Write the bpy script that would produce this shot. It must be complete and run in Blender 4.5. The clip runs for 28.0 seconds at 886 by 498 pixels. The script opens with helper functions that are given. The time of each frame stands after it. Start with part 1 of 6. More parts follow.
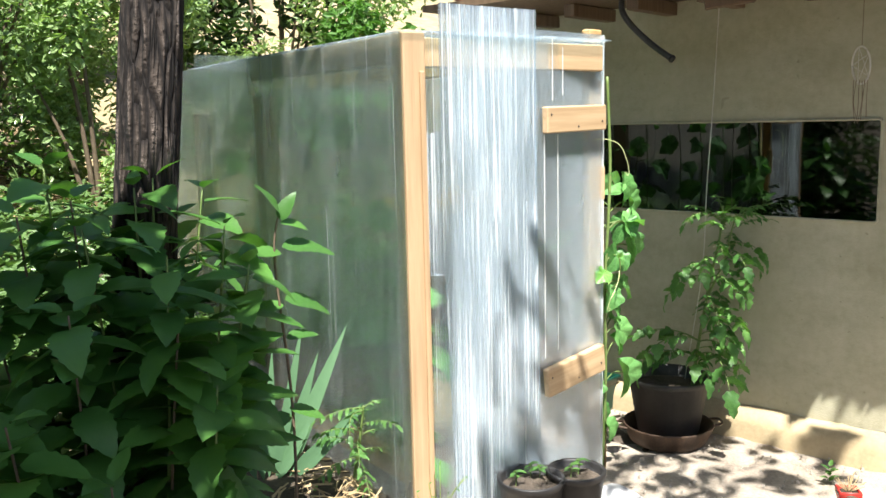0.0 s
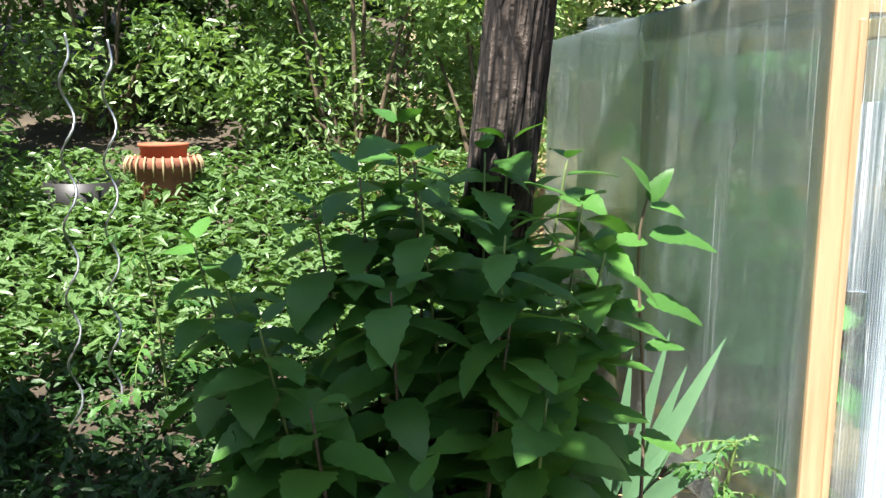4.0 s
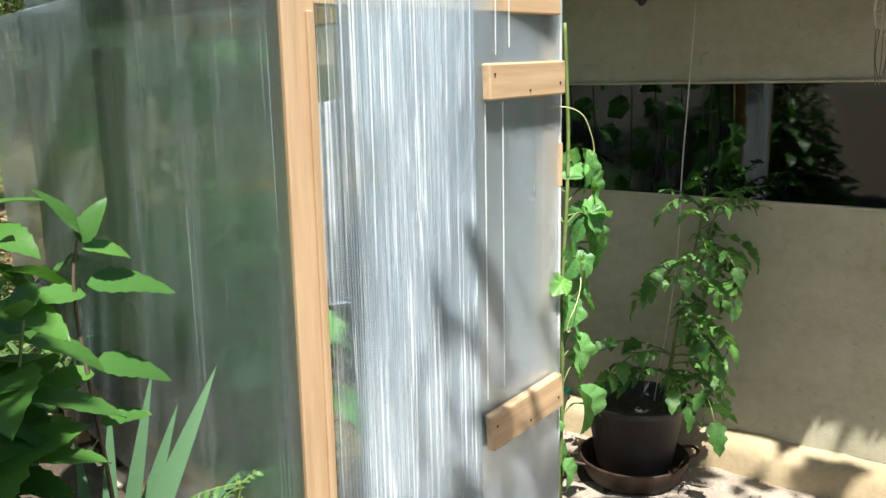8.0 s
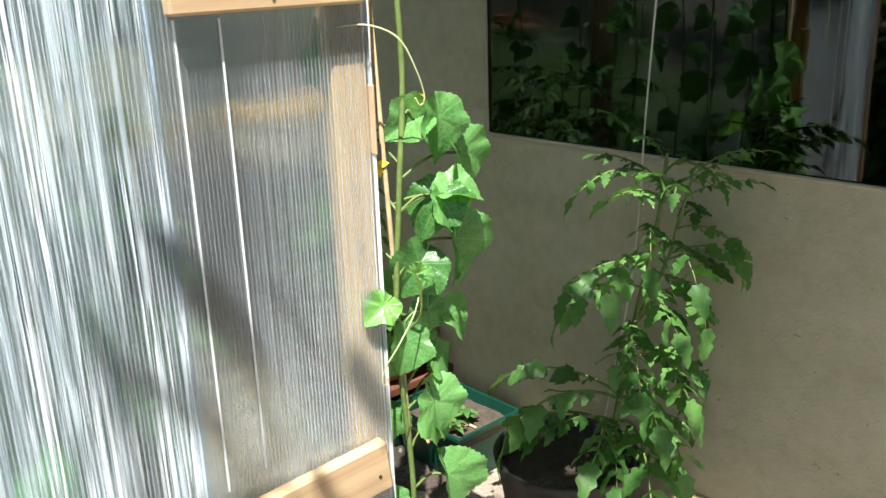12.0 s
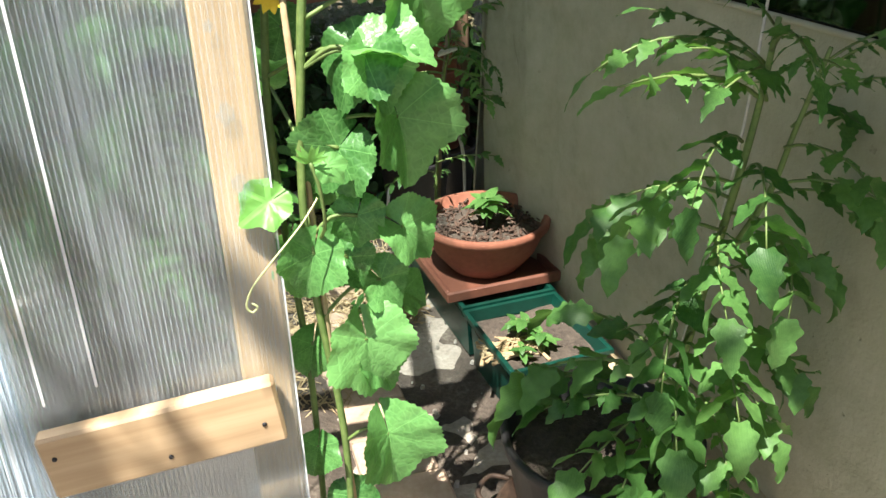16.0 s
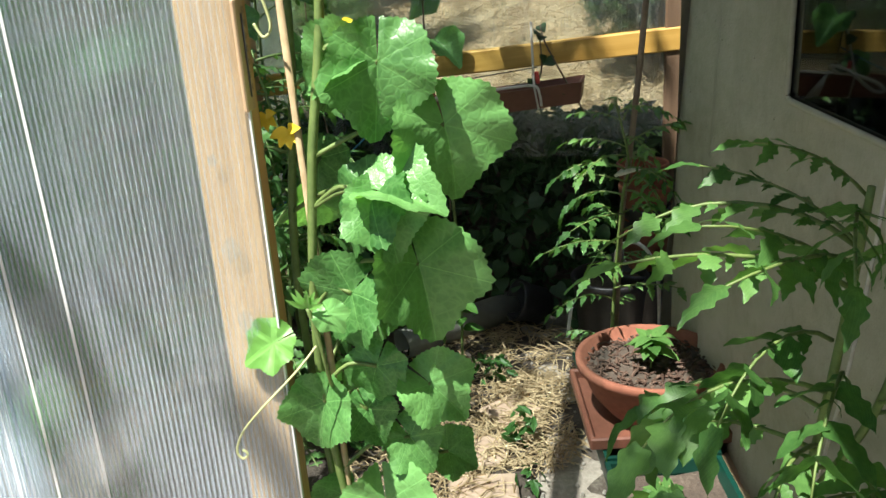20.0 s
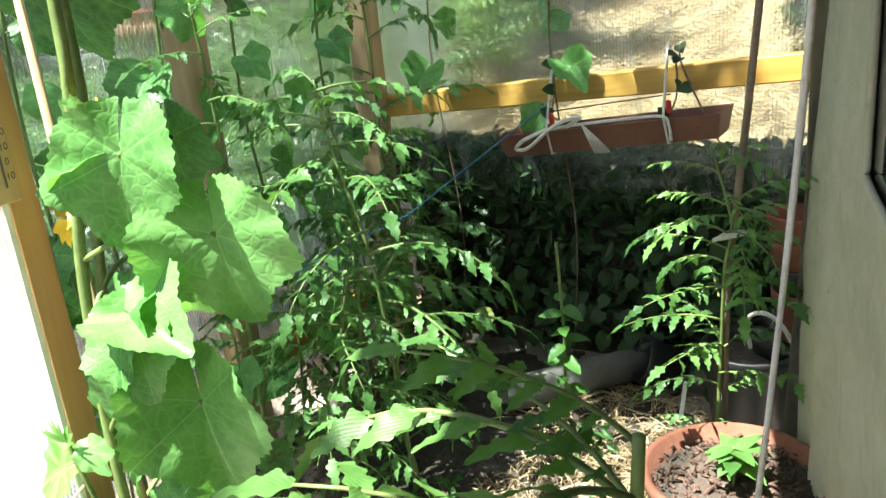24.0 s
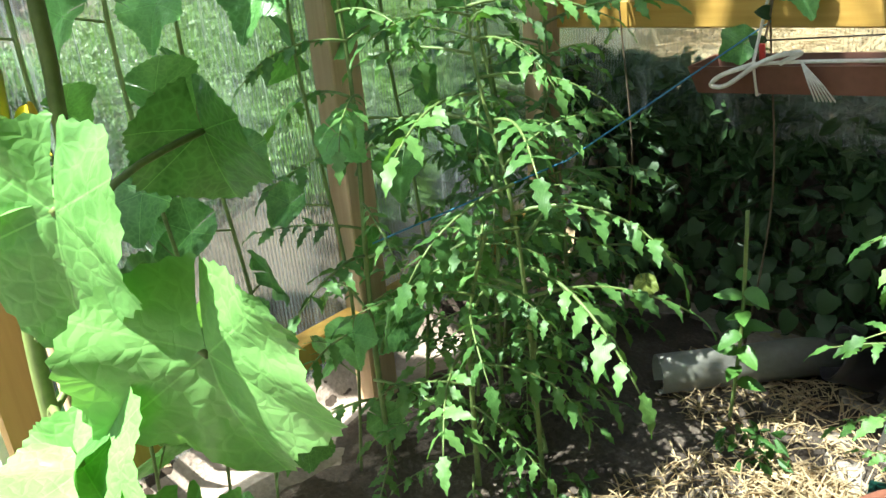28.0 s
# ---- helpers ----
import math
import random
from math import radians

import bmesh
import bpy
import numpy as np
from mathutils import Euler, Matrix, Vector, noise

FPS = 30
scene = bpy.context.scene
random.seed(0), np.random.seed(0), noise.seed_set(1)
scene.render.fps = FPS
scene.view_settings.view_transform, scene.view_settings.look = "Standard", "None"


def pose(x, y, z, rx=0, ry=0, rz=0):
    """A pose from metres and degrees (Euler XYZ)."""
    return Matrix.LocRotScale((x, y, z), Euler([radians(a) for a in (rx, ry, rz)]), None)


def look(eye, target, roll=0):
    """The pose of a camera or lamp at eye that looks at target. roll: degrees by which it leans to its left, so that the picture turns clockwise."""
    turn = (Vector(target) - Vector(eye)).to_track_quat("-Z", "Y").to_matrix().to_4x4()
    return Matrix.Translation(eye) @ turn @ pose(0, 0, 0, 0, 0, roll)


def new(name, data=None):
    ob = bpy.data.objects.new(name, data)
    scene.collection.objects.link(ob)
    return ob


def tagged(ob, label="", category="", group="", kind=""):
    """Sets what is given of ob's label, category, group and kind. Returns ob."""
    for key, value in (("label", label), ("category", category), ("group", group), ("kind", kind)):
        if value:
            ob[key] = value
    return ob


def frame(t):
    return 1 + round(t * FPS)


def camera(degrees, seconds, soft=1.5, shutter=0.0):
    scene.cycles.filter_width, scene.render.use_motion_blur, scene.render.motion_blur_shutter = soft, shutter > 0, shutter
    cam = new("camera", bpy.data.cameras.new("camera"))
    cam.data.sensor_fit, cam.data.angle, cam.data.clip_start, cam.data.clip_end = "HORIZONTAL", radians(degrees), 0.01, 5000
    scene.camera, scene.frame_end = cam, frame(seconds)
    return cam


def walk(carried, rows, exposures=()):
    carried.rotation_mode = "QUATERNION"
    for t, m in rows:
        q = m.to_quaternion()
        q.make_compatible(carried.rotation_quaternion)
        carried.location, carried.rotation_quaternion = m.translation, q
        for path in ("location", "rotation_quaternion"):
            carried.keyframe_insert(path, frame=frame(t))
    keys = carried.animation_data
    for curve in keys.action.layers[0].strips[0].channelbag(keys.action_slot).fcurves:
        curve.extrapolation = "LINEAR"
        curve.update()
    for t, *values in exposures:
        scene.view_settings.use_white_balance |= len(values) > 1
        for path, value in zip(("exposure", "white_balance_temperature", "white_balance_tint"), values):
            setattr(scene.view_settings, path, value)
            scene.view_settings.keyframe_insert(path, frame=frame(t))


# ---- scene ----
cam = camera(54.4, 28.0)
PATH = [
    (0, (-1.605, -2.475, 1.526), (-0.466, -0.857, 1.236), -1.3),
    (0.5, (-1.602, -2.425, 1.513), (-0.47, -0.803, 1.214), -1.2),
    (1, (-1.554, -2.319, 1.51), (-0.444, -0.686, 1.191), -1.3),
    (1.5, (-1.515, -2.201, 1.527), (-0.439, -0.549, 1.19), -1.8),
    (2, (-1.451, -2.088, 1.509), (-0.416, -0.416, 1.143), -1.4),
    (2.5, (-1.373, -2.036, 1.491), (-0.471, -0.282, 1.157), 0.2),
    (3, (-1.288, -2.106, 1.458), (-0.781, -0.199, 1.136), -0.3),
    (3.5, (-1.343, -2.06, 1.47), (-1.031, -0.113, 1.137), 0.4),
    (5.5, (-1.348, -2.147, 1.473), (-0.972, -0.203, 1.196), 1.7),
    (6, (-1.291, -2.194, 1.479), (-0.731, -0.295, 1.201), 1.2),
    (6.5, (-1.335, -2.067, 1.47), (-0.546, -0.248, 1.203), 0.9),
    (7, (-1.194, -2.025, 1.538), (-0.292, -0.272, 1.202), 0.5),
    (7.5, (-1.089, -1.898, 1.551), (-0.005, -0.26, 1.176), 0.4),
    (8, (-1.042, -1.775, 1.548), (0.223, -0.277, 1.152), -1.2),
    (8.5, (-1.014, -1.747, 1.515), (0.371, -0.354, 1.142), -0.5),
    (9, (-0.835, -1.685, 1.51), (0.52, -0.269, 1.113), -0.4),
    (9.5, (-0.62, -1.595, 1.525), (0.644, -0.103, 1.107), -0.6),
    (10, (-0.423, -1.527, 1.506), (0.843, -0.057, 1.019), -1.1),
    (10.5, (-0.249, -1.458, 1.502), (1.029, -0.032, 0.927), -1.2),
    (11, (-0.115, -1.454, 1.496), (1.116, -0.008, 0.869), -2.5),
    (11.5, (0.104, -1.479, 1.519), (1.163, 0.113, 0.934), -1.0),
    (12, (0.286, -1.474, 1.513), (1.21, 0.199, 0.924), -2.0),
    (12.5, (0.424, -1.403, 1.502), (1.3, 0.287, 0.889), -2.3),
    (13, (0.533, -1.316, 1.498), (1.352, 0.374, 0.811), -3.1),
    (13.5, (0.617, -1.285, 1.49), (1.387, 0.399, 0.733), -3.3),
    (15.5, (1.024, -1.209, 1.379), (1.327, 0.578, 0.533), -0.0),
    (16, (1.09, -1.131, 1.371), (1.296, 0.648, 0.482), -1.6),
    (16.5, (1.13, -1.109, 1.374), (1.299, 0.656, 0.449), -2.1),
    (17, (1.22, -1.104, 1.374), (1.309, 0.671, 0.458), -1.8),
    (17.5, (1.365, -1.12, 1.382), (1.282, 0.654, 0.462), -1.3),
    (18, (1.466, -1.133, 1.378), (1.188, 0.611, 0.438), -1.8),
    (18.5, (1.485, -1.115, 1.373), (1.101, 0.605, 0.426), -3.6),
    (19, (1.478, -1.021, 1.365), (1.046, 0.724, 0.489), -3.7),
    (19.5, (1.469, -0.961, 1.365), (0.987, 0.826, 0.608), -4.3),
    (20, (1.461, -0.934, 1.385), (1.001, 0.891, 0.709), -3.7),
    (20.5, (1.49, -0.892, 1.384), (1.01, 0.953, 0.778), -3.3),
    (22.5, (1.774, -0.714, 1.39), (0.899, 0.996, 0.832), -5.9),
    (23, (1.784, -0.597, 1.381), (0.88, 1.075, 0.759), -6.6),
    (23.5, (1.801, -0.528, 1.397), (0.844, 1.111, 0.767), -7.7),
    (24, (1.831, -0.449, 1.402), (0.805, 1.141, 0.755), -5.8),
    (24.5, (1.841, -0.407, 1.408), (0.778, 1.113, 0.66), -6.9),
    (25, (1.772, -0.376, 1.41), (0.708, 1.126, 0.627), -6.0),
    (25.5, (1.771, -0.377, 1.421), (0.683, 1.119, 0.661), -5.1),
    (26, (1.765, -0.353, 1.431), (0.625, 1.138, 0.74), -4.5),
    (26.5, (1.728, -0.278, 1.43), (0.542, 1.191, 0.77), -3.7),
    (27, (1.707, -0.183, 1.438), (0.453, 1.218, 0.758), -2.2),
    (27.5, (1.676, -0.124, 1.438), (0.358, 1.157, 0.65), -2.3),
    (28, (1.608, -0.093, 1.424), (0.339, 1.185, 0.556), -4.7),
]
EXPOSURES = [(0, 1.45), (3.5, 1.65), (6, 1.95), (7, 1.4), (8, 1.08), (10, 1.0), (12, 1.25), (13, 1.5), (17, 1.5), (20.5, 1.2), (22.5, 2.05), (24.5, 2.35), (28, 2.4)]
walk(cam, [(t, look(eye, target, roll)) for t, eye, target, roll in PATH], EXPOSURES)

# ---- light ----
SUN_AZ, SUN_EL = 212.0, 64.0          # compass bearing from +y, clockwise
world = bpy.data.worlds.new("sky")
scene.world = world
world.use_nodes = True
wn = world.node_tree.nodes
sky = wn.new("ShaderNodeTexSky")
sky.sky_type, sky.sun_disc = "NISHITA", False
sky.sun_elevation, sky.sun_rotation = radians(SUN_EL), radians(SUN_AZ)
wn["Background"].inputs["Strength"].default_value = 0.055
world.node_tree.links.new(sky.outputs[0], wn["Background"].inputs["Color"])
sun = new("sun", bpy.data.lights.new("sun", "SUN"))
sun.data.energy, sun.data.angle, sun.data.color = 5.0, radians(0.5), (1.0, 0.96, 0.9)
to_sun = Vector((math.sin(radians(SUN_AZ)) * math.cos(radians(SUN_EL)), math.cos(radians(SUN_AZ)) * math.cos(radians(SUN_EL)), math.sin(radians(SUN_EL))))
sun.matrix_world = look(to_sun * 30, (0, 0, 0))


# ---- materials ----
def material(name, build):
    m = bpy.data.materials.new(name)
    m.use_nodes = True
    nt = m.node_tree
    for n in list(nt.nodes):
        nt.nodes.remove(n)
    out = nt.nodes.new("ShaderNodeOutputMaterial")
    build(Nodes(nt, out))
    return m


class Nodes:
    """Short forms for node building."""

    def __init__(self, nt, out):
        self.nt, self.out = nt, out

    def add(self, kind, **inputs):
        n = self.nt.nodes.new("ShaderNode" + kind)
        for key, value in inputs.items():
            self.put(n.inputs[key.replace("_", " ")], value)
        return n

    def put(self, socket, value):
        if isinstance(value, bpy.types.NodeSocket):
            self.nt.links.new(value, socket)
        else:
            socket.default_value = value

    def coord(self, which="Object"):
        return self.add("TexCoord").outputs[which]

    def scaled(self, vec, scale):
        m = self.add("Mapping", Vector=vec)
        m.inputs["Scale"].default_value = scale
        return m.outputs[0]

    def noise(self, vec, scale, detail=3.0, rough=0.55):
        return self.add("TexNoise", Vector=vec, Scale=scale, Detail=detail, Roughness=rough).outputs[0]

    def ramp(self, fac, *stops):
        r = self.add("ValToRGB", Fac=fac)
        e = r.color_ramp.elements
        while len(e) < len(stops):
            e.new(0.5)
        for el, (p, c) in zip(e, stops):
            el.position = p
            el.color = (*c, 1) if len(c) == 3 else c
        return r.outputs[0]

    def mix(self, fac, a, b, mode="MIX"):
        m = self.add("MixRGB")
        m.blend_type = mode
        for s, v in zip(m.inputs, (fac, a, b)):
            if not isinstance(v, bpy.types.NodeSocket) and not isinstance(v, (int, float)):
                v = (*v, 1)[:4]
            self.put(s, v)
        return m.outputs[0]

    def math(self, op, a, b=0.0, clamp=False):
        m = self.add("Math")
        m.operation, m.use_clamp = op, clamp
        self.put(m.inputs[0], a)
        self.put(m.inputs[1], b)
        return m.outputs[0]

    def bump(self, height, strength=0.3, distance=0.01):
        return self.add("Bump", Height=height, Strength=strength, Distance=distance).outputs[0]

    def rnd(self):
        return self.add("ObjectInfo").outputs["Random"]

    def principled(self, **inputs):
        return self.add("BsdfPrincipled", **inputs).outputs[0]

    def shade(self, fac, a, b):
        m = self.add("MixShader")
        self.put(m.inputs[0], fac)
        self.put(m.inputs[1], a)
        self.put(m.inputs[2], b)
        return m.outputs[0]

    def done(self, shader):
        self.nt.links.new(shader, self.out.inputs[0])


def grainy(name, stops, scale=8.0, fine=60.0, rough=0.8, bump=0.3, dist=0.01, metal=0.0):
    """Two scales of noise over a colour ramp, with matching relief."""
    def build(n):
        c = n.coord()
        big, small = n.noise(c, scale, 4), n.noise(c, fine, 4)
        f = n.math("ADD", n.math("MULTIPLY", big, 0.6), n.math("MULTIPLY", small, 0.4))
        n.done(n.principled(Base_Color=n.ramp(f, *stops), Roughness=rough, Metallic=metal, Normal=n.bump(f, bump, dist)))
    return material(name, build)


def wood(name, dark, light, axis=2, rough=0.6):
    def build(n):
        c = n.coord()
        s = [38.0, 38.0, 38.0]
        s[axis] = 2.2
        v = n.scaled(c, s)
        warp = n.noise(v, 1.0, 5, 0.6)
        knots = n.noise(n.scaled(c, [3.5 if i != axis else 9.0 for i in range(3)]), 1.0, 2)
        col = n.ramp(warp, (0.3, dark), (0.7, light))
        col = n.mix(n.ramp(knots, (0.68, (0, 0, 0)), (0.76, (0.8, 0.8, 0.8))), col, tuple(d * 0.45 for d in dark))
        col = n.mix(0.18, col, n.mix(n.rnd(), dark, light))
        n.done(n.principled(Base_Color=col, Roughness=rough, Normal=n.bump(warp, 0.25, 0.002)))
    return material(name, build)


def leafy(name, dark, light, rough=0.42, glow=0.35, veins=14.0, vein_mix=0.35, blotch=0.5):
    """A leaf: veins along the leaf's own length (local y), a glossy face and light passing through."""
    def build(n):
        c = n.coord()
        sep = n.add("SeparateXYZ", Vector=c)
        ax = n.math("ABSOLUTE", sep.outputs[0])
        along = n.math("MULTIPLY", n.math("SUBTRACT", sep.outputs[1], n.math("MULTIPLY", ax, 0.9)), veins)
        side = n.math("ABSOLUTE", n.math("SUBTRACT", n.math("FRACT", along), 0.5))
        vein = n.math("MAXIMUM", n.math("LESS_THAN", side, 0.07), n.math("LESS_THAN", n.math("MULTIPLY", ax, veins), 0.035))
        f = n.noise(c, 30, 4)
        mottle = n.math("ADD", n.math("MULTIPLY", f, blotch), n.math("MULTIPLY", n.rnd(), 1 - blotch))
        col = n.ramp(mottle, (0.2, dark), (0.8, light))
        pale = tuple(min(1, v * 1.7 + 0.02) for v in light)
        col = n.mix(n.math("MULTIPLY", vein, vein_mix), col, pale)
        h = n.math("SUBTRACT", n.noise(c, 90, 3), n.math("MULTIPLY", side, -0.8))
        b = n.bump(h, 0.13, 0.003)
        face = n.principled(Base_Color=col, Roughness=rough, Normal=b, Specular_IOR_Level=0.4)
        warm = n.mix(1.0, col, (1.25, 1.4, 0.55), "MULTIPLY")
        thru = n.add("BsdfTranslucent", Color=warm, Normal=b).outputs[0]
        n.done(n.shade(glow, face, thru))
    return material(name, build)


def sheet_mat(name, milky, streaks, frost=0.3, rough=0.15, shine=1.0, tint=(0.9, 0.95, 0.96), bold=0.9):
    """Twin-wall polycarbonate: mostly clear, part frosted, scratched and dusty in upright streaks."""
    def build(n):
        c = n.coord()
        streak = n.noise(n.scaled(c, (110, 110, 0.9)), 1.0, 5, 0.7)
        broad = n.noise(n.scaled(c, (9, 9, 0.5)), 1.0, 2)
        fog = n.noise(n.scaled(c, (2.2, 2.2, 1.1)), 1.0, 3)
        lines = n.ramp(streak, (0.5, (0, 0, 0)), (0.62, (1, 1, 1)))
        lines = n.math("MULTIPLY", lines, n.ramp(broad, (0.42, (0, 0, 0)), (0.62, (1, 1, 1))))
        score = n.noise(n.scaled(c, (125, 125, 0.3)), 1.0, 2, 0.6)
        scored = n.math("MULTIPLY", n.ramp(score, (bold, (0, 0, 0)), (bold + 0.025, (1, 1, 1))), n.ramp(n.noise(n.scaled(c, (14, 14, 1.6)), 1.0, 3), (0.4, (0, 0, 0)), (0.52, (0.85, 0.85, 0.85))))
        speck = n.ramp(n.noise(n.scaled(c, (150, 150, 70)), 1.0, 1), (0.73, (0, 0, 0)), (0.77, (1, 1, 1)))
        see = n.add("BsdfTransparent", Color=(*tint, 1)).outputs[0]
        soft = n.add("BsdfRefraction", Color=(*tint, 1), Roughness=rough, IOR=1.1).outputs[0]
        thru = n.add("BsdfTranslucent", Color=(0.85, 0.9, 0.9, 1)).outputs[0]
        white = n.add("BsdfDiffuse", Color=(0.8, 0.84, 0.86, 1)).outputs[0]
        gloss = n.add("BsdfGlossy", Color=(0.95, 0.97, 1.0, 1), Roughness=n.math("ADD", 0.12, n.math("MULTIPLY", fog, 0.25))).outputs[0]
        body = n.shade(frost, see, soft)
        haze = n.shade(0.5, thru, white)
        m = n.math("ADD", n.math("MULTIPLY", n.math("ADD", 0.45, fog), milky), n.math("ADD", n.math("MAXIMUM", n.math("MULTIPLY", lines, streaks), scored), n.math("MULTIPLY", speck, 0.12)), True)
        body = n.shade(m, body, haze)
        fres = n.add("Fresnel", IOR=1.5).outputs[0]
        n.done(n.shade(n.math("MULTIPLY", fres, shine, True), body, gloss))
    return material(name, build)


def leafy_round(name, dark, light, rough=0.4, glow=0.26):
    """A cucumber leaf: five veins fanning out from the stalk, blistered between."""
    def build(n):
        c = n.coord()
        sep = n.add("SeparateXYZ", Vector=c)
        ang = n.math("ARCTAN2", sep.outputs[0], sep.outputs[1])
        r = n.add("VectorMath", Vector=c)
        r.operation = "LENGTH"
        fan = n.math("ABSOLUTE", n.math("SUBTRACT", n.math("FRACT", n.math("ADD", n.math("MULTIPLY", ang, 0.95), 0.5)), 0.5))
        dist = n.math("MULTIPLY", fan, r.outputs["Value"])
        vein = n.math("LESS_THAN", dist, 0.004)
        cells = n.add("TexVoronoi", Vector=n.mix(0.06, c, n.add("TexNoise", Vector=c, Scale=9.0).outputs["Color"]), Scale=13.0)
        cells.feature = "DISTANCE_TO_EDGE"
        puff = n.math("MULTIPLY", cells.outputs[0], 5.0, True)
        f = n.noise(c, 5, 4)
        mottle = n.math("ADD", n.math("MULTIPLY", f, 0.6), n.math("MULTIPLY", n.rnd(), 0.4))
        col = n.ramp(mottle, (0.25, dark), (0.75, light))
        pale = tuple(min(1, v * 1.5 + 0.02) for v in light)
        col = n.mix(n.math("MULTIPLY", n.math("SUBTRACT", 1.0, puff), 0.14), col, pale)
        col = n.mix(n.math("MULTIPLY", vein, 0.36), col, pale)
        b = n.bump(n.math("ADD", n.math("SUBTRACT", puff, n.math("MULTIPLY", vein, 0.8)), n.math("MULTIPLY", n.noise(c, 60, 3), 0.35)), 0.13, 0.005)
        face = n.principled(Base_Color=col, Roughness=rough, Normal=b, Specular_IOR_Level=0.5)
        thru = n.add("BsdfTranslucent", Color=n.mix(1.0, col, (1.25, 1.4, 0.6), "MULTIPLY"), Normal=b).outputs[0]
        n.done(n.shade(glow, face, thru))
    return material(name, build)




def stucco_build(n):
    """Old lime plaster: trowel sweeps, faint damp stains, pits and hairline cracks."""
    c = n.coord()
    sweep = n.noise(n.scaled(c, (2.0, 2.0, 5.0)), 1.0, 4, 0.6)
    fine, grain = n.noise(c, 22, 5, 0.65), n.noise(c, 120, 3)
    f = n.math("ADD", n.math("MULTIPLY", sweep, 0.55), n.math("MULTIPLY", fine, 0.45))
    col = n.ramp(f, (0.3, (0.34, 0.32, 0.21)), (0.52, (0.45, 0.43, 0.31)), (0.72, (0.52, 0.5, 0.38)))
    stain = n.ramp(n.noise(n.scaled(c, (1.3, 1.3, 0.7)), 1.0, 5, 0.7), (0.5, (0, 0, 0)), (0.7, (0.45, 0.45, 0.45)))
    col = n.mix(stain, col, (0.33, 0.31, 0.2))
    pits = n.ramp(n.noise(c, 38, 2), (0.7, (0, 0, 0)), (0.76, (1, 1, 1)))
    cr = n.add("TexVoronoi", Vector=n.mix(0.3, c, n.add("TexNoise", Vector=c, Scale=4.0).outputs["Color"]), Scale=1.7)
    cr.feature = "DISTANCE_TO_EDGE"
    crack = n.math("MULTIPLY", n.math("LESS_THAN", cr.outputs[0], 0.006), n.math("GREATER_THAN", n.noise(c, 2.2, 2), 0.68))
    col = n.mix(n.math("MULTIPLY", pits, 0.35), col, (0.22, 0.2, 0.13))
    col = n.mix(n.math("MULTIPLY", crack, 0.25), col, (0.14, 0.12, 0.08))
    h = n.math("SUBTRACT", n.math("ADD", f, n.math("MULTIPLY", grain, 0.25)), n.math("MULTIPLY", n.math("ADD", pits, crack), 0.4))
    n.done(n.principled(Base_Color=col, Roughness=0.92, Normal=n.bump(h, 0.5, 0.012)))


M_STUCCO = material("cream_stucco", stucco_build)
M_PLINTH = grainy("ochre_plaster", ((0.3, (0.36, 0.28, 0.16)), (0.7, (0.52, 0.42, 0.26))), 4.0, 50, 0.9, 0.4, 0.008)
M_SOIL = grainy("soil", ((0.3, (0.035, 0.027, 0.02)), (0.55, (0.09, 0.07, 0.052)), (0.75, (0.22, 0.19, 0.145))), 7.0, 90, 0.95, 0.9, 0.02)


def earth_build(n):
    """Bare pale earth at the doorway, darker litter-covered soil in the bed and on the slope."""
    c = n.coord()
    sep = n.add("SeparateXYZ", Vector=c)
    big, small = n.noise(c, 5, 4), n.noise(c, 80, 4)
    f = n.math("ADD", n.math("MULTIPLY", big, 0.6), n.math("MULTIPLY", small, 0.4))
    pale = n.ramp(f, (0.3, (0.2, 0.165, 0.13)), (0.55, (0.36, 0.31, 0.25)), (0.8, (0.52, 0.47, 0.39)))
    dark = n.ramp(f, (0.3, (0.03, 0.023, 0.015)), (0.55, (0.075, 0.058, 0.04)), (0.8, (0.2, 0.15, 0.095)))
    wob = n.math("MULTIPLY", n.math("SUBTRACT", big, 0.5), 0.5)
    # ground out of view beyond y -2.6 is kept dark to cut bounce
    left = n.math("MAXIMUM", n.math("LESS_THAN", n.math("ADD", sep.outputs[0], wob), -0.12), n.math("LESS_THAN", n.math("ADD", sep.outputs[1], wob), -2.6))
    back = n.math("GREATER_THAN", n.math("ADD", sep.outputs[1], wob), 2.2)
    grassy = n.ramp(f, (0.3, (0.16, 0.12, 0.06)), (0.55, (0.38, 0.31, 0.18)), (0.8, (0.55, 0.48, 0.32)))
    behind = n.math("MULTIPLY", back, n.math("GREATER_THAN", n.math("ADD", sep.outputs[0], wob), -0.3))
    col = n.mix(behind, n.mix(n.math("MAXIMUM", left, back), pale, dark), grassy)
    n.done(n.principled(Base_Color=col, Roughness=0.95, Normal=n.bump(f, 0.8, 0.015)))


M_DIRT = material("dry_earth", earth_build)
M_PINE = wood("pale_pine", (0.4, 0.26, 0.14), (0.6, 0.43, 0.26))
M_PINE_H = wood("pale_pine_across", (0.42, 0.28, 0.15), (0.62, 0.45, 0.27), 0)
M_PINE_Y = wood("oiled_pine_along", (0.42, 0.28, 0.14), (0.62, 0.45, 0.26), 1)
M_STILE = wood("knotty_pine", (0.38, 0.22, 0.08), (0.62, 0.4, 0.18))
M_OCHRE = wood("ochre_stained_pine", (0.42, 0.24, 0.04), (0.6, 0.37, 0.09))
M_OCHRE_H = wood("ochre_stained_rail", (0.42, 0.24, 0.04), (0.6, 0.37, 0.09), 0)
M_OLDWOOD = wood("weathered_wood", (0.09, 0.055, 0.03), (0.2, 0.13, 0.08))
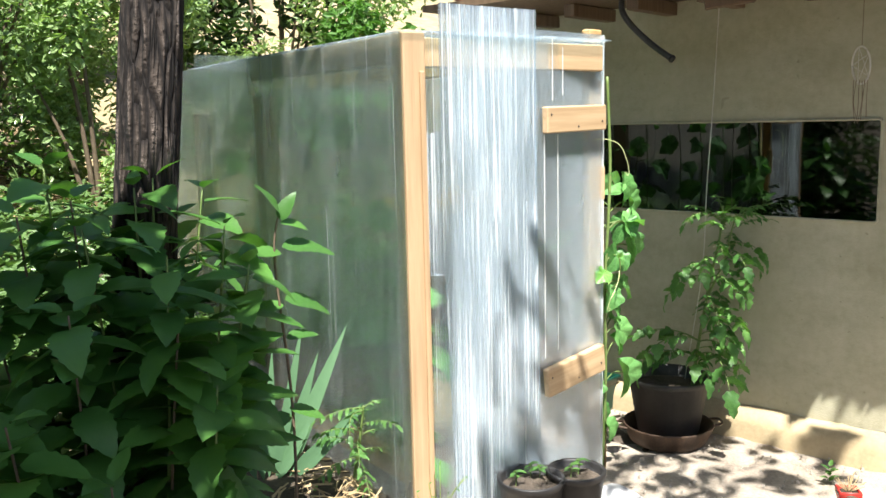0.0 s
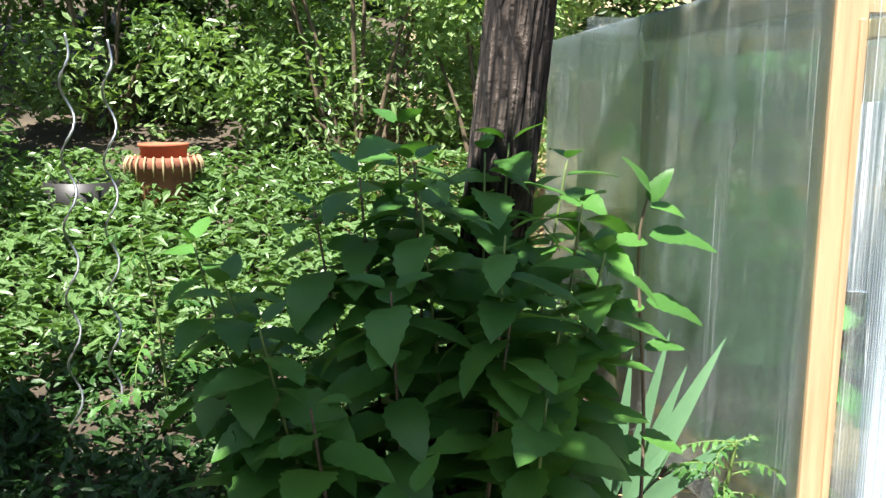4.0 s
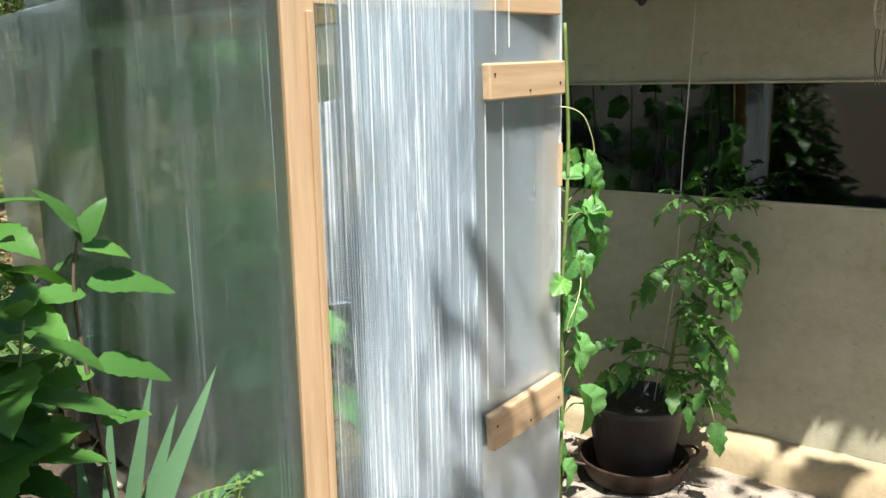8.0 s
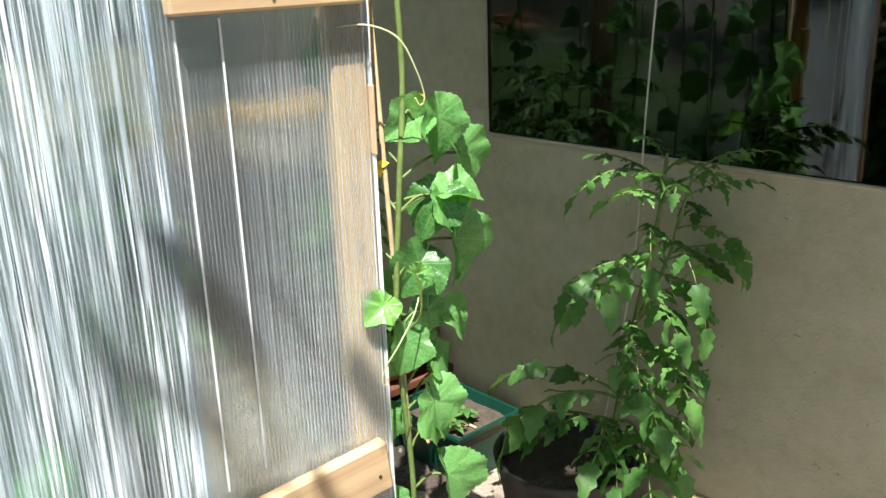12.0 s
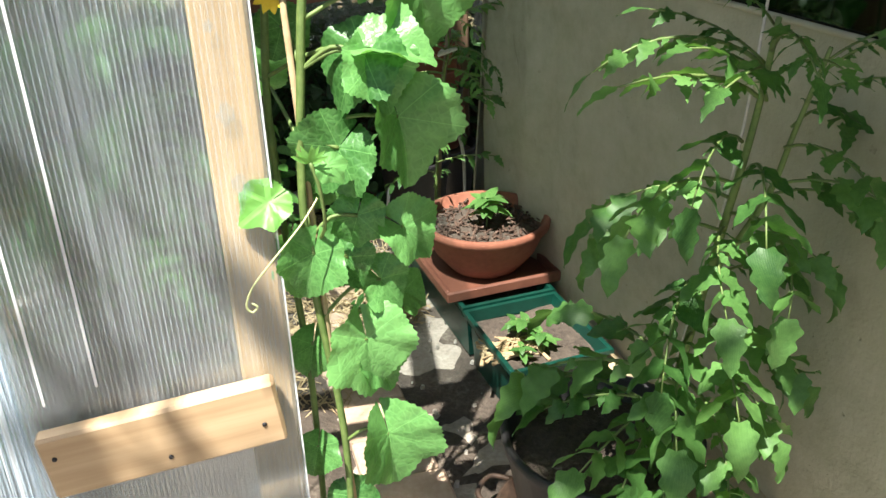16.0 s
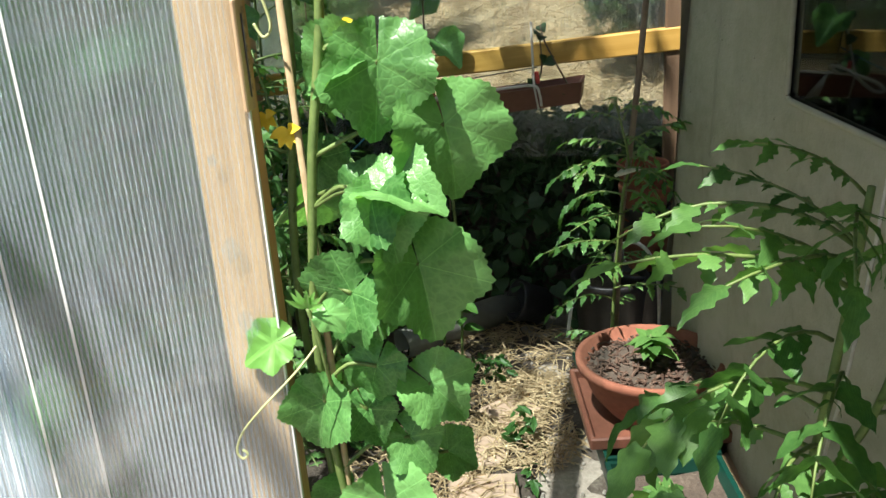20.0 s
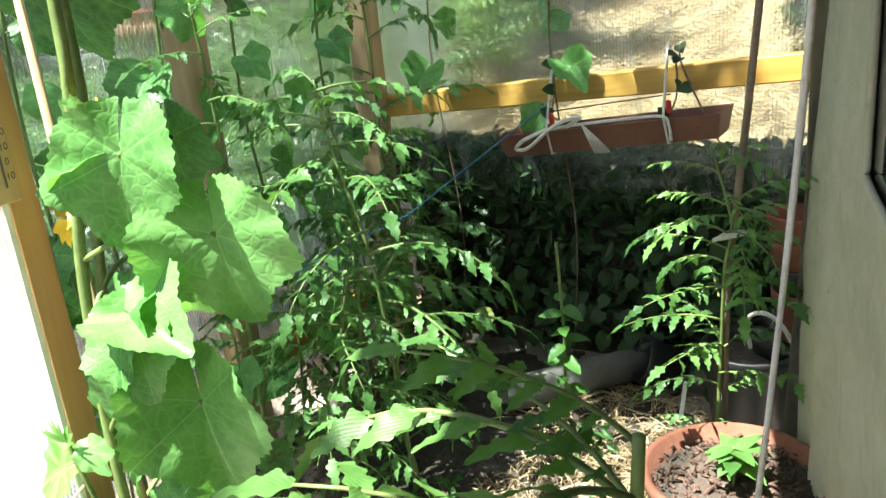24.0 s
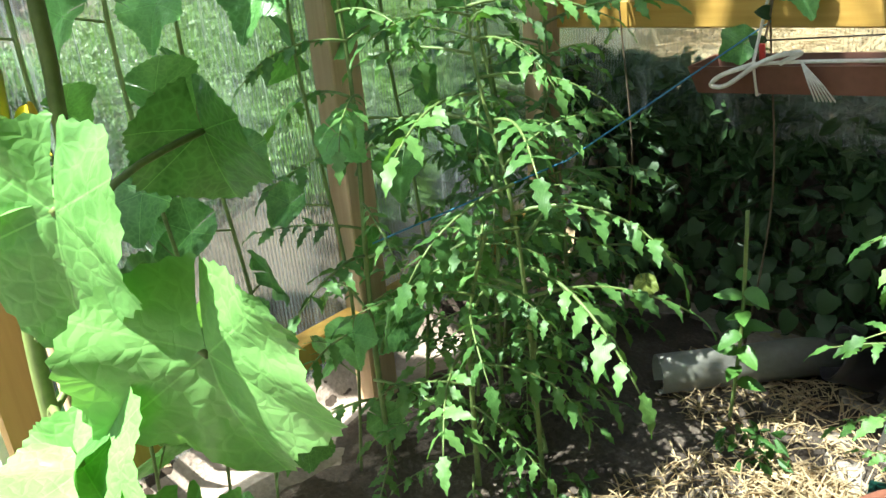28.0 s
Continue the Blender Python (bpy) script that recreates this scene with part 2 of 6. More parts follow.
M_TERRA = grainy("terracotta", ((0.3, (0.17, 0.06, 0.034)), (0.7, (0.3, 0.115, 0.065))), 6, 70, 0.85, 0.2, 0.004)
M_BLACKPOT = grainy("black_plastic", ((0.3, (0.012, 0.012, 0.013)), (0.7, (0.035, 0.033, 0.032))), 6, 60, 0.5, 0.1, 0.002)
M_GREENBOX = grainy("green_plastic", ((0.3, (0.0, 0.026, 0.017)), (0.7, (0.002, 0.055, 0.036))), 5, 50, 0.45, 0.1, 0.002)
M_REDPLASTIC = grainy("red_plastic", ((0.3, (0.4, 0.02, 0.015)), (0.7, (0.6, 0.05, 0.04))), 5, 50, 0.45, 0.1, 0.002)
M_BROWNPLASTIC = grainy("brown_plastic", ((0.3, (0.11, 0.04, 0.024)), (0.7, (0.19, 0.075, 0.045))), 5, 50, 0.55, 0.1, 0.002)
M_EDGE = grainy("pale_edge", ((0.3, (0.62, 0.64, 0.63)), (0.7, (0.85, 0.87, 0.86))), 9, 80, 0.3, 0.1, 0.001)
M_PIPE = grainy("grey_pipe", ((0.3, (0.2, 0.2, 0.165)), (0.7, (0.34, 0.34, 0.29))), 7, 60, 0.45, 0.1, 0.002)
M_ROPE = grainy("white_rope", ((0.3, (0.5, 0.48, 0.42)), (0.7, (0.75, 0.72, 0.65))), 90, 300, 0.9, 0.8, 0.003)
M_STRAW = grainy("straw", ((0.3, (0.25, 0.17, 0.08)), (0.7, (0.55, 0.43, 0.25))), 5, 40, 0.85, 0.2, 0.003)


def bark_build(n):
    c = n.coord()
    v = n.scaled(c, (40, 40, 6))
    ridge = n.add("TexVoronoi", Vector=n.mix(0.25, v, n.add("TexNoise", Vector=v, Scale=1.5).outputs["Color"]), Scale=1.0)
    ridge.feature = "DISTANCE_TO_EDGE"
    h = n.math("MULTIPLY", ridge.outputs[0], 2.2, True)
    f = n.math("MULTIPLY", h, n.math("ADD", 0.4, n.noise(c, 40, 4)))
    n.done(n.principled(Base_Color=n.ramp(f, (0.05, (0.012, 0.009, 0.008)), (0.4, (0.06, 0.046, 0.037)), (0.8, (0.15, 0.12, 0.1))), Roughness=0.95, Normal=n.bump(f, 1.0, 0.03)))


M_BARK = material("furrowed_bark", bark_build)
M_SHEET = sheet_mat("polycarbonate", 0.012, 0.34, 0.4, 0.12, 0.55, bold=0.68)
M_SHEET_LOOSE = sheet_mat("polycarbonate_scratched", 0.02, 0.5, 0.25, 0.1, 1.2, (0.82, 0.88, 0.93), 0.57)
M_SHEET_DOOR = sheet_mat("polycarbonate_door", 0.055, 0.15, 0.62, 0.2, 1.6, (0.88, 0.93, 0.97))
M_SHEET_FAR = sheet_mat("polycarbonate_hazy", 0.03, 0.12, 0.4, 0.13)
M_SHEET_ROOF = sheet_mat("polycarbonate_roof", 0.04, 0.12, 0.05)


def web_build(n, low=0.12, high=0.42):
    see = n.add("BsdfTransparent", Color=(0.9, 0.94, 0.96, 1)).outputs[0]
    white = n.add("BsdfDiffuse", Color=(0.7, 0.74, 0.76, 1)).outputs[0]
    thru = n.add("BsdfTranslucent", Color=(0.75, 0.8, 0.8, 1)).outputs[0]
    gloss = n.add("BsdfGlossy", Color=(0.95, 0.97, 1.0, 1), Roughness=0.22).outputs[0]
    patch = n.noise(n.scaled(n.coord(), (14, 14, 1.2)), 1.0, 3)
    solid = n.shade(0.3, n.shade(0.5, white, thru), gloss)
    n.done(n.shade(n.ramp(patch, (0.3, (low,) * 3), (0.7, (high,) * 3)), see, solid))


M_WEB = material("polycarbonate_web", web_build)
M_WEB_BRIGHT = material("scratched_web", lambda n: web_build(n, 0.3, 0.9))
M_LEAF_HYD = leafy("shrub_leaf", (0.045, 0.13, 0.028), (0.095, 0.235, 0.045), 0.38, 0.25, 45)
M_LEAF_CUC = leafy_round("cucumber_leaf", (0.045, 0.155, 0.034), (0.19, 0.44, 0.13), 0.38, 0.3)
M_LEAF_TOM = leafy("tomato_leaf", (0.042, 0.125, 0.028), (0.135, 0.29, 0.075), 0.45, 0.32, 70, 0.1)
M_LEAF_BUSH = leafy("bush_leaf", (0.07, 0.14, 0.04), (0.3, 0.42, 0.18), 0.26, 0.32, 60)
# near-black: the shade under the far rail is put into this leaf's colour
M_LEAF_IVY = leafy("ivy_leaf_shaded", (0.012, 0.04, 0.012), (0.03, 0.075, 0.02), 0.5, 0.1, 60)
M_LEAF_IRIS = leafy("iris_leaf", (0.05, 0.12, 0.06), (0.1, 0.2, 0.1), 0.45, 0.2, 0.5)
M_STEM = grainy("green_stem", ((0.3, (0.08, 0.14, 0.035)), (0.7, (0.2, 0.28, 0.08))), 20, 120, 0.55, 0.1, 0.002)
M_TWIG = grainy("brown_twig", ((0.3, (0.07, 0.05, 0.03)), (0.7, (0.2, 0.15, 0.1))), 20, 120, 0.9, 0.4, 0.003)
M_WEED = leafy("pale_weed", (0.16, 0.24, 0.04), (0.3, 0.38, 0.09), 0.5, 0.35, 60)
M_LEAF_LIME = leafy_round("young_leaf", (0.1, 0.26, 0.045), (0.18, 0.4, 0.09))
M_TENDRIL = grainy("pale_tendril", ((0.3, (0.45, 0.5, 0.2)), (0.7, (0.62, 0.64, 0.34))), 20, 120, 0.5, 0.1, 0.001)
M_WHITEBAG = grainy("white_plastic", ((0.3, (0.6, 0.6, 0.6)), (0.7, (0.8, 0.8, 0.8))), 12, 60, 0.4, 0.3, 0.01)
M_RUST = grainy("rusty_metal", ((0.3, (0.025, 0.018, 0.014)), (0.6, (0.09, 0.055, 0.035)), (0.8, (0.16, 0.1, 0.06))), 9, 70, 0.6, 0.3, 0.004, 0.4)
M_MULCH = grainy("bark_chips", ((0.3, (0.03, 0.018, 0.012)), (0.55, (0.1, 0.06, 0.04)), (0.75, (0.3, 0.23, 0.18))), 40, 200, 0.9, 0.3, 0.003)
M_SLAB = grainy("worn_brick", ((0.3, (0.36, 0.24, 0.16)), (0.7, (0.55, 0.42, 0.31))), 6, 70, 0.9, 0.4, 0.004)
M_PEBBLE = grainy("pebble", ((0.3, (0.2, 0.17, 0.13)), (0.7, (0.5, 0.46, 0.4))), 60, 200, 0.9, 0.3, 0.003)
M_TWINE = grainy("blue_twine", ((0.3, (0.02, 0.12, 0.22)), (0.7, (0.05, 0.25, 0.4))), 90, 300, 0.8, 0.5, 0.002)
M_TWIG2 = grainy("grey_stake", ((0.3, (0.14, 0.1, 0.07)), (0.7, (0.3, 0.23, 0.17))), 20, 120, 0.85, 0.4, 0.003)
M_HOSE = grainy("dark_rubber", ((0.3, (0.03, 0.03, 0.032)), (0.7, (0.1, 0.1, 0.1))), 9, 60, 0.35, 0.1, 0.002)
M_LEAF_DARK = leafy("evergreen_leaf", (0.02, 0.045, 0.012), (0.06, 0.11, 0.03), 0.4, 0.25, 60)
M_LEAF_WEED = leafy("bright_leaf", (0.06, 0.16, 0.03), (0.12, 0.26, 0.05), 0.45, 0.35, 60)
# darker copy of the shrub leaf, with the shade put into its colour
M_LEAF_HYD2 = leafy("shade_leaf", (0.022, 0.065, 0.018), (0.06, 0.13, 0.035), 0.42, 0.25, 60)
M_LEAF_GROUND = leafy("ground_ivy_leaf", (0.065, 0.14, 0.04), (0.22, 0.33, 0.13), 0.3, 0.3, 60)
M_REDCLAY = grainy("red_clay", ((0.3, (0.4, 0.1, 0.05)), (0.7, (0.55, 0.16, 0.08))), 6, 70, 0.8, 0.2, 0.004)
M_STEEL = grainy("galvanised_steel", ((0.3, (0.5, 0.5, 0.5)), (0.7, (0.7, 0.7, 0.7))), 9, 60, 0.3, 0.05, 0.001, 0.9)
M_GREYWOOD = wood("grey_board", (0.12, 0.1, 0.085), (0.24, 0.21, 0.18), 0)
M_PETAL = grainy("yellow_petal", ((0.3, (0.8, 0.56, 0.02)), (0.7, (0.88, 0.7, 0.06))), 40, 200, 0.6, 0.1, 0.002)


def glass_build(n):
    c = n.coord()
    n.done(n.principled(Base_Color=(0.1, 0.105, 0.1, 1), Metallic=1.0, Roughness=0.03, Normal=n.bump(n.noise(c, 2.5, 1), 0.02, 0.05)))


M_MIRROR = material("dull_mirror_glass", glass_build)


# ---- mesh helpers ----
def part(name, mesh, mat=None, parent=None, label="", m=None, smooth=False):
    if isinstance(mesh, bmesh.types.BMesh):
        me = bpy.data.meshes.new(name)
        mesh.to_mesh(me)
        mesh.free()
    else:
        me = mesh
    if mat and not me.materials:
        me.materials.append(mat)
    if smooth:
        for p in me.polygons:
            p.use_smooth = True
    ob = new(name, me)
    if parent is not None:
        ob.parent = parent
    if m is not None:
        ob.matrix_local = m
    return tagged(ob, label)


def thing(name, m, label, category, group="", kind=""):
    ob = new(name)
    ob.empty_display_size = 0.1
    ob.matrix_world = m
    return tagged(ob, label, category, group, kind)


def pydata(name, verts, faces, mat=None, smooth=True):
    me = bpy.data.meshes.new(name)
    me.from_pydata([tuple(v) for v in verts], [], faces)
    if smooth:
        me.polygons.foreach_set("use_smooth", [True] * len(me.polygons))
    if mat:
        me.materials.append(mat)
    me.update()
    return me


def box(sx, sy, sz, bevel=0.003, at=(0, 0, 0)):
    bm = bmesh.new()
    bmesh.ops.create_cube(bm, size=1, matrix=Matrix.Translation(at) @ Matrix.Diagonal((sx, sy, sz, 1)))
    if bevel:
        bmesh.ops.bevel(bm, geom=bm.edges[:], offset=bevel, segments=1, affect="EDGES")
    return bm


def tube(points, radii, sides=7, caps=True):
    """Verts and faces of a tube along points."""
    verts, faces = [], []
    pts = [Vector(p) for p in points]
    if not isinstance(radii, (list, tuple)):
        radii = [radii] * len(pts)
    ref = Vector((0.31, 0.2, 0.93))
    for i, p in enumerate(pts):
        d = (pts[min(i + 1, len(pts) - 1)] - pts[max(i - 1, 0)]).normalized()
        a = d.cross(ref if abs(d.dot(ref)) < 0.95 else Vector((1, 0, 0))).normalized()
        b = d.cross(a)
        for k in range(sides):
            q = 2 * math.pi * k / sides
            verts.append(p + (a * math.cos(q) + b * math.sin(q)) * radii[i])
    for i in range(len(pts) - 1):
        for k in range(sides):
            k2 = (k + 1) % sides
            faces.append((i * sides + k, i * sides + k2, (i + 1) * sides + k2, (i + 1) * sides + k))
    if caps:
        faces.append(tuple(reversed(range(sides))))
        faces.append(tuple((len(pts) - 1) * sides + k for k in range(sides)))
    return verts, faces


def tube_mesh(name, points, radii, mat, sides=7):
    return pydata(name, *tube(points, radii, sides), mat)


def lathe(name, profile, mat, sides=32):
    """A turned form: profile of (radius, height), closed where the radius is 0."""
    verts, faces, rings = [], [], []
    for r, z in profile:
        if r < 1e-6:
            rings.append([len(verts)])
            verts.append((0, 0, z))
        else:
            rings.append(list(range(len(verts), len(verts) + sides)))
            verts += [(r * math.cos(2 * math.pi * k / sides), r * math.sin(2 * math.pi * k / sides), z) for k in range(sides)]
    for a, b in zip(rings, rings[1:]):
        for k in range(sides):
            k2 = (k + 1) % sides
            if len(a) == 1 and len(b) > 1:
                faces.append((a[0], b[k2], b[k]))
            elif len(b) == 1 and len(a) > 1:
                faces.append((a[k], a[k2], b[0]))
            elif len(a) > 1:
                faces.append((a[k], a[k2], b[k2], b[k]))
    return pydata(name, verts, faces, mat)


def ribbed(name, width, height, pitch, mat, edge=None):
    """A standing sheet in the xz plane with fine upright ribs and 6 mm depth. edge: left edge x by height."""
    n = int(width / pitch) * 2
    verts, faces = [], []
    rows = [0.0, height] if edge is None else sorted({0.0, height, *[z for z, _ in edge]})
    for side in (0, 1):
        for z in rows:
            for i in range(n + 1):
                x = width * i / n
                verts.append((x, side * 0.006 - (0.0007 if (i + side) % 2 else 0) * (1 - 2 * side), z))
    w, h = n + 1, len(rows)
    for side in (0, 1):
        for j in range(h - 1):
            for i in range(n):
                a = side * w * h + j * w + i
                f = (a, a + 1, a + w + 1, a + w)
                faces.append(f if side == 0 else f[::-1])
    return pydata(name, verts, faces, mat, False)


def ribs_mesh(xs, warp, z0, z1, mat):
    """The thin upright webs between the two walls of a sheet, joined."""
    verts, faces = [], []
    steps = 5
    for x in xs:
        o = len(verts)
        for i in range(steps):
            z = z0 + (z1 - z0) * i / (steps - 1)
            for dx, y in ((-0.0006, 0.0004), (0.0006, 0.0004), (0.0006, 0.0016), (-0.0006, 0.0016)):
                verts.append((x + dx, y - warp(x, z), z))
        for i in range(steps - 1):
            for k in range(4):
                j = (k + 1) % 4
                faces.append((o + i * 4 + k, o + i * 4 + j, o + i * 4 + 4 + j, o + i * 4 + 4 + k))
    return pydata("ribs", verts, faces, mat, False)


def sheet(name, width, height, pitch, mat, parent, m, label="", cast=True, mesh=None, web=None, warp=None, x0=0.0, z0=0.0):
    """A polycarbonate sheet with its fine ribs; cast=False lets the daylight through unshaded."""
    ob = part(name, mesh or ribbed(name, width, height, pitch, mat), None, parent, label, m)
    xs = [x0 + k * pitch for k in range(1, int((width - x0) / pitch))]
    ribs = tagged(part("ribs", ribs_mesh(xs, warp or (lambda x, z: 0.0), z0, height, web or M_WEB), None, ob), kind="stuff")
    ob.visible_shadow = ribs.visible_shadow = cast
    return ob


# ---- leaves ----
def smooth(a, b, v):
    t = min(1.0, max(0.0, (v - a) / (b - a)))
    return t * t * (3 - 2 * t)


def leaf_strip(name, length, width, mat, shape="oval", droop=0.4, fold=0.25, wave=0.0, teeth=0, segs=8, seed=0):
    """A leaf along local y from the stalk's end, with a midrib fold, droop and a toothed or lobed edge."""
    rng = random.Random(seed)
    verts, faces = [], []
    rows = segs * (2 if teeth else 1)
    for i in range(rows + 1):
        t = i / rows
        if shape == "oval":
            w = math.sin(math.pi * t ** 0.8) ** 0.8 * (1 - 0.25 * t)
        elif shape == "heart":
            w = math.sin(math.pi * min(1, 0.12 + 0.88 * t) ** 0.75) ** 0.9
        elif shape == "lobed":
            w = math.sin(math.pi * min(1, 0.03 + 0.97 * t) ** 0.72) ** 0.75 * (0.8 + 0.2 * math.cos(t * 8 * math.pi + 0.5)) * (1 - 0.3 * t)
        elif shape == "broad":
            w = math.sin(math.pi * min(1, 0.03 + 0.97 * t) ** 0.72) ** 0.7 * (0.85 + 0.15 * math.cos(t * 7 * math.pi + 0.5 + 0.4 * (seed % 3))) * (1 - 0.3 * t)
        else:
            w = min(1, 6 * t) * (1 - t ** 2.2)
        if teeth and i % 2:
            w *= 1 - 0.14
        w *= width / 2
        ang = droop * t
        y = length * (math.sin(ang) / droop if abs(droop) > 1e-3 else t)
        z = -length * (1 - math.cos(ang)) / droop if abs(droop) > 1e-3 else 0
        for k, s in enumerate((-1, -0.5, 0, 0.5, 1)):
            lift = abs(s) * w * fold + wave * width * math.sin(t * 9 + s * 2 + seed) * abs(s)
            verts.append((s * w, y - abs(s) * w * (0.25 if shape in ("heart", "lobed", "broad") else 0.1) * (1 - t), z + lift))
    for i in range(rows):
        for k in range(4):
            a = i * 5 + k
            faces.append((a, a + 1, a + 6, a + 5))
    return pydata(name, verts, faces, mat)


def leaf_round(name, size, mat, seed=0, cup=0.18, droop=0.5):
    """A broad cucumber leaf: five pointed corners, toothed edge, folded midrib and a notch at the stalk (local origin), pointing along y."""
    rings, spokes = 10, 84
    verts, faces = [(0, 0, 0)], []
    corners = ((0.0, 0.2, 0.34), (1.1, 0.1, 0.36), (2.2, 0.05, 0.4))
    for j in range(1, rings + 1):
        q = j / rings
        for k in range(spokes + 1):
            a = -math.pi * 0.985 + 2 * math.pi * 0.985 * k / spokes
            r = 0.36 + 0.1 * (1 + math.cos(a)) / 2
            for c, h, w in corners:
                r += h * max(0.0, 1 - abs(abs(a) - c) / (w * 1.9)) ** 1.25
            r *= 1 + 0.05 * math.sin(a * 2 + seed * 2.1) + 0.02 * math.sin(a * 7 + seed)
            if j == rings:
                r *= 1 + (0.022 if k % 2 else -0.022)
            x, y = r * q * math.sin(a), r * q * math.cos(a)
            z = 1.5 * cup * abs(x) ** 1.2 * (0.75 + 0.6 * math.sin(seed * 1.7)) - droop * 1.4 * max(0, y) ** 1.8 - 0.5 * droop * abs(x) ** 2.2
            z += 0.045 * q * q * math.sin(a * 3 + seed) + 0.028 * q ** 3 * math.sin(a * 8 + seed * 3)
            z += 0.016 * q * abs(math.sin(a * 2.95)) + 0.01 * noise.noise((x * 14, y * 14, seed)) - 0.06 * q * q * smooth(2.0, 3.1, abs(a))
            verts.append((x * size, y * size, z * size))
    w = spokes + 1
    for k in range(spokes):
        faces.append((0, 1 + k + 1, 1 + k))
    for j in range(rings - 1):
        for k in range(spokes):
            a = 1 + j * w + k
            faces.append((a, a + 1, a + w + 1, a + w))
    return pydata(name, verts, faces, mat)


def cloud(name, centres, count, size, mat, seed=1, flat=0.5, spread=1.0, shape="oval", up=0.5):
    """Many small leaves scattered through ellipsoids (x, y, z, rx, ry, rz): one mesh."""
    rng = np.random.default_rng(seed)
    vol = np.array([c[3] * c[4] * c[5] for c in centres]) ** 0.67
    pick = rng.choice(len(centres), count, p=vol / vol.sum())
    c = np.array(centres)[pick]
    d = rng.normal(size=(count, 3))
    d /= np.linalg.norm(d, axis=1)[:, None]
    r = rng.uniform(0.25, 1, count) ** 0.5
    p = c[:, :3] + d * r[:, None] * c[:, 3:6] * spread
    nrm = d * flat + rng.normal(size=(count, 3)) * 0.6 + np.array([0, 0, up])
    nrm /= np.linalg.norm(nrm, axis=1)[:, None]
    a = np.cross(nrm, rng.normal(size=(count, 3)))
    a /= np.linalg.norm(a, axis=1)[:, None]
    b = np.cross(nrm, a)
    s = size * rng.uniform(0.55, 1.25, count)[:, None]
    v = np.stack([p - a * s, p - a * s * 0.25 + b * s * 0.42 + nrm * s * 0.1, p + a * s * 0.5 + b * s * 0.3 + nrm * s * 0.06, p + a * s - nrm * s * 0.15,
                  p + a * s * 0.5 - b * s * 0.3 + nrm * s * 0.06, p - a * s * 0.25 - b * s * 0.42 + nrm * s * 0.1], 1).reshape(-1, 3)
    i = np.arange(count)[:, None] * 6
    f = np.concatenate([i + [0, 1, 2, 3], i + [0, 3, 4, 5]])
    me = bpy.data.meshes.new(name)
    me.from_pydata(v.tolist(), [], f.tolist())
    me.materials.append(mat)
    return me


# ---- ground ----
def ground_height(x, y):
    """Level at the doorway, a raised bed along the greenhouse, and a slope climbing behind everything."""
    bed = 0.22 * smooth(-0.04, -0.16, x) * smooth(-0.75, -0.2, y)
    hill = 0.33 * max(0.0, y - 0.9) * smooth(-0.12, -0.3, x)
    bank = (0.45 * smooth(2.25, 2.55, y) + 0.33 * max(0.0, y - 2.5)) * smooth(-0.3, -0.12, x)
    return min(bed + hill + bank, 7.0)


def build_ground():
    xs = sorted({*[-60, -40, -25, -16, -11, 11, 16, 25, 40, 60], *[round(-8 + 0.4 * i, 3) for i in range(41)], *[round(-1.5 + 0.045 * i, 3) for i in range(90)]})
    ys = sorted({*[-60, -40, -25, -16, -11, 25, 40, 60, 16], *[round(-8 + 0.4 * i, 3) for i in range(51)], *[round(-1.6 + 0.045 * i, 3) for i in range(100)]})
    verts = []
    for y in ys:
        for x in xs:
            near = max(0, 1 - max(abs(x - 0.5), abs(y - 0.5)) / 6)
            bumpy = near * (0.02 * noise.noise((x * 2.2, y * 2.2, 0)) + 0.014 * noise.noise((x * 9, y * 9, 3)) + 0.008 * noise.noise((x * 23, y * 23, 5)))
            verts.append((x, y, ground_height(x, y) + bumpy - 0.012))
    w = len(xs)
    faces = [(j * w + i, j * w + i + 1, (j + 1) * w + i + 1, (j + 1) * w + i) for j in range(len(ys) - 1) for i in range(w - 1)]
    return tagged(part("ground", pydata("ground", verts, faces, M_DIRT)), "bare dry earth with pebbles and darker soil", "ground", kind="structure")


build_ground()

# ---- house ----
WALL_A, WALL_B = Vector((2.45, -2.4)), Vector((1.62, 1.22))     # foot of the house wall, from the near end to the greenhouse
wdir = (WALL_B - WALL_A).normalized()
wnor = Vector((-wdir.y, wdir.x))                                  # points to the garden
WL = (WALL_B - WALL_A).length + 0.27
WANG = math.atan2(wdir.y, wdir.x)


def wall_m(s, z, out=0.0):
    """A pose on the wall: x along it towards the greenhouse, y out to the garden."""
    p = WALL_A + wdir * s + wnor * out
    return Matrix.Translation((p.x, p.y, z)) @ Matrix.Rotation(WANG, 4, "Z")


WIN_S0, WIN_S1, WIN_Z0, WIN_Z1 = 1.895, 3.28, 1.06, 1.5


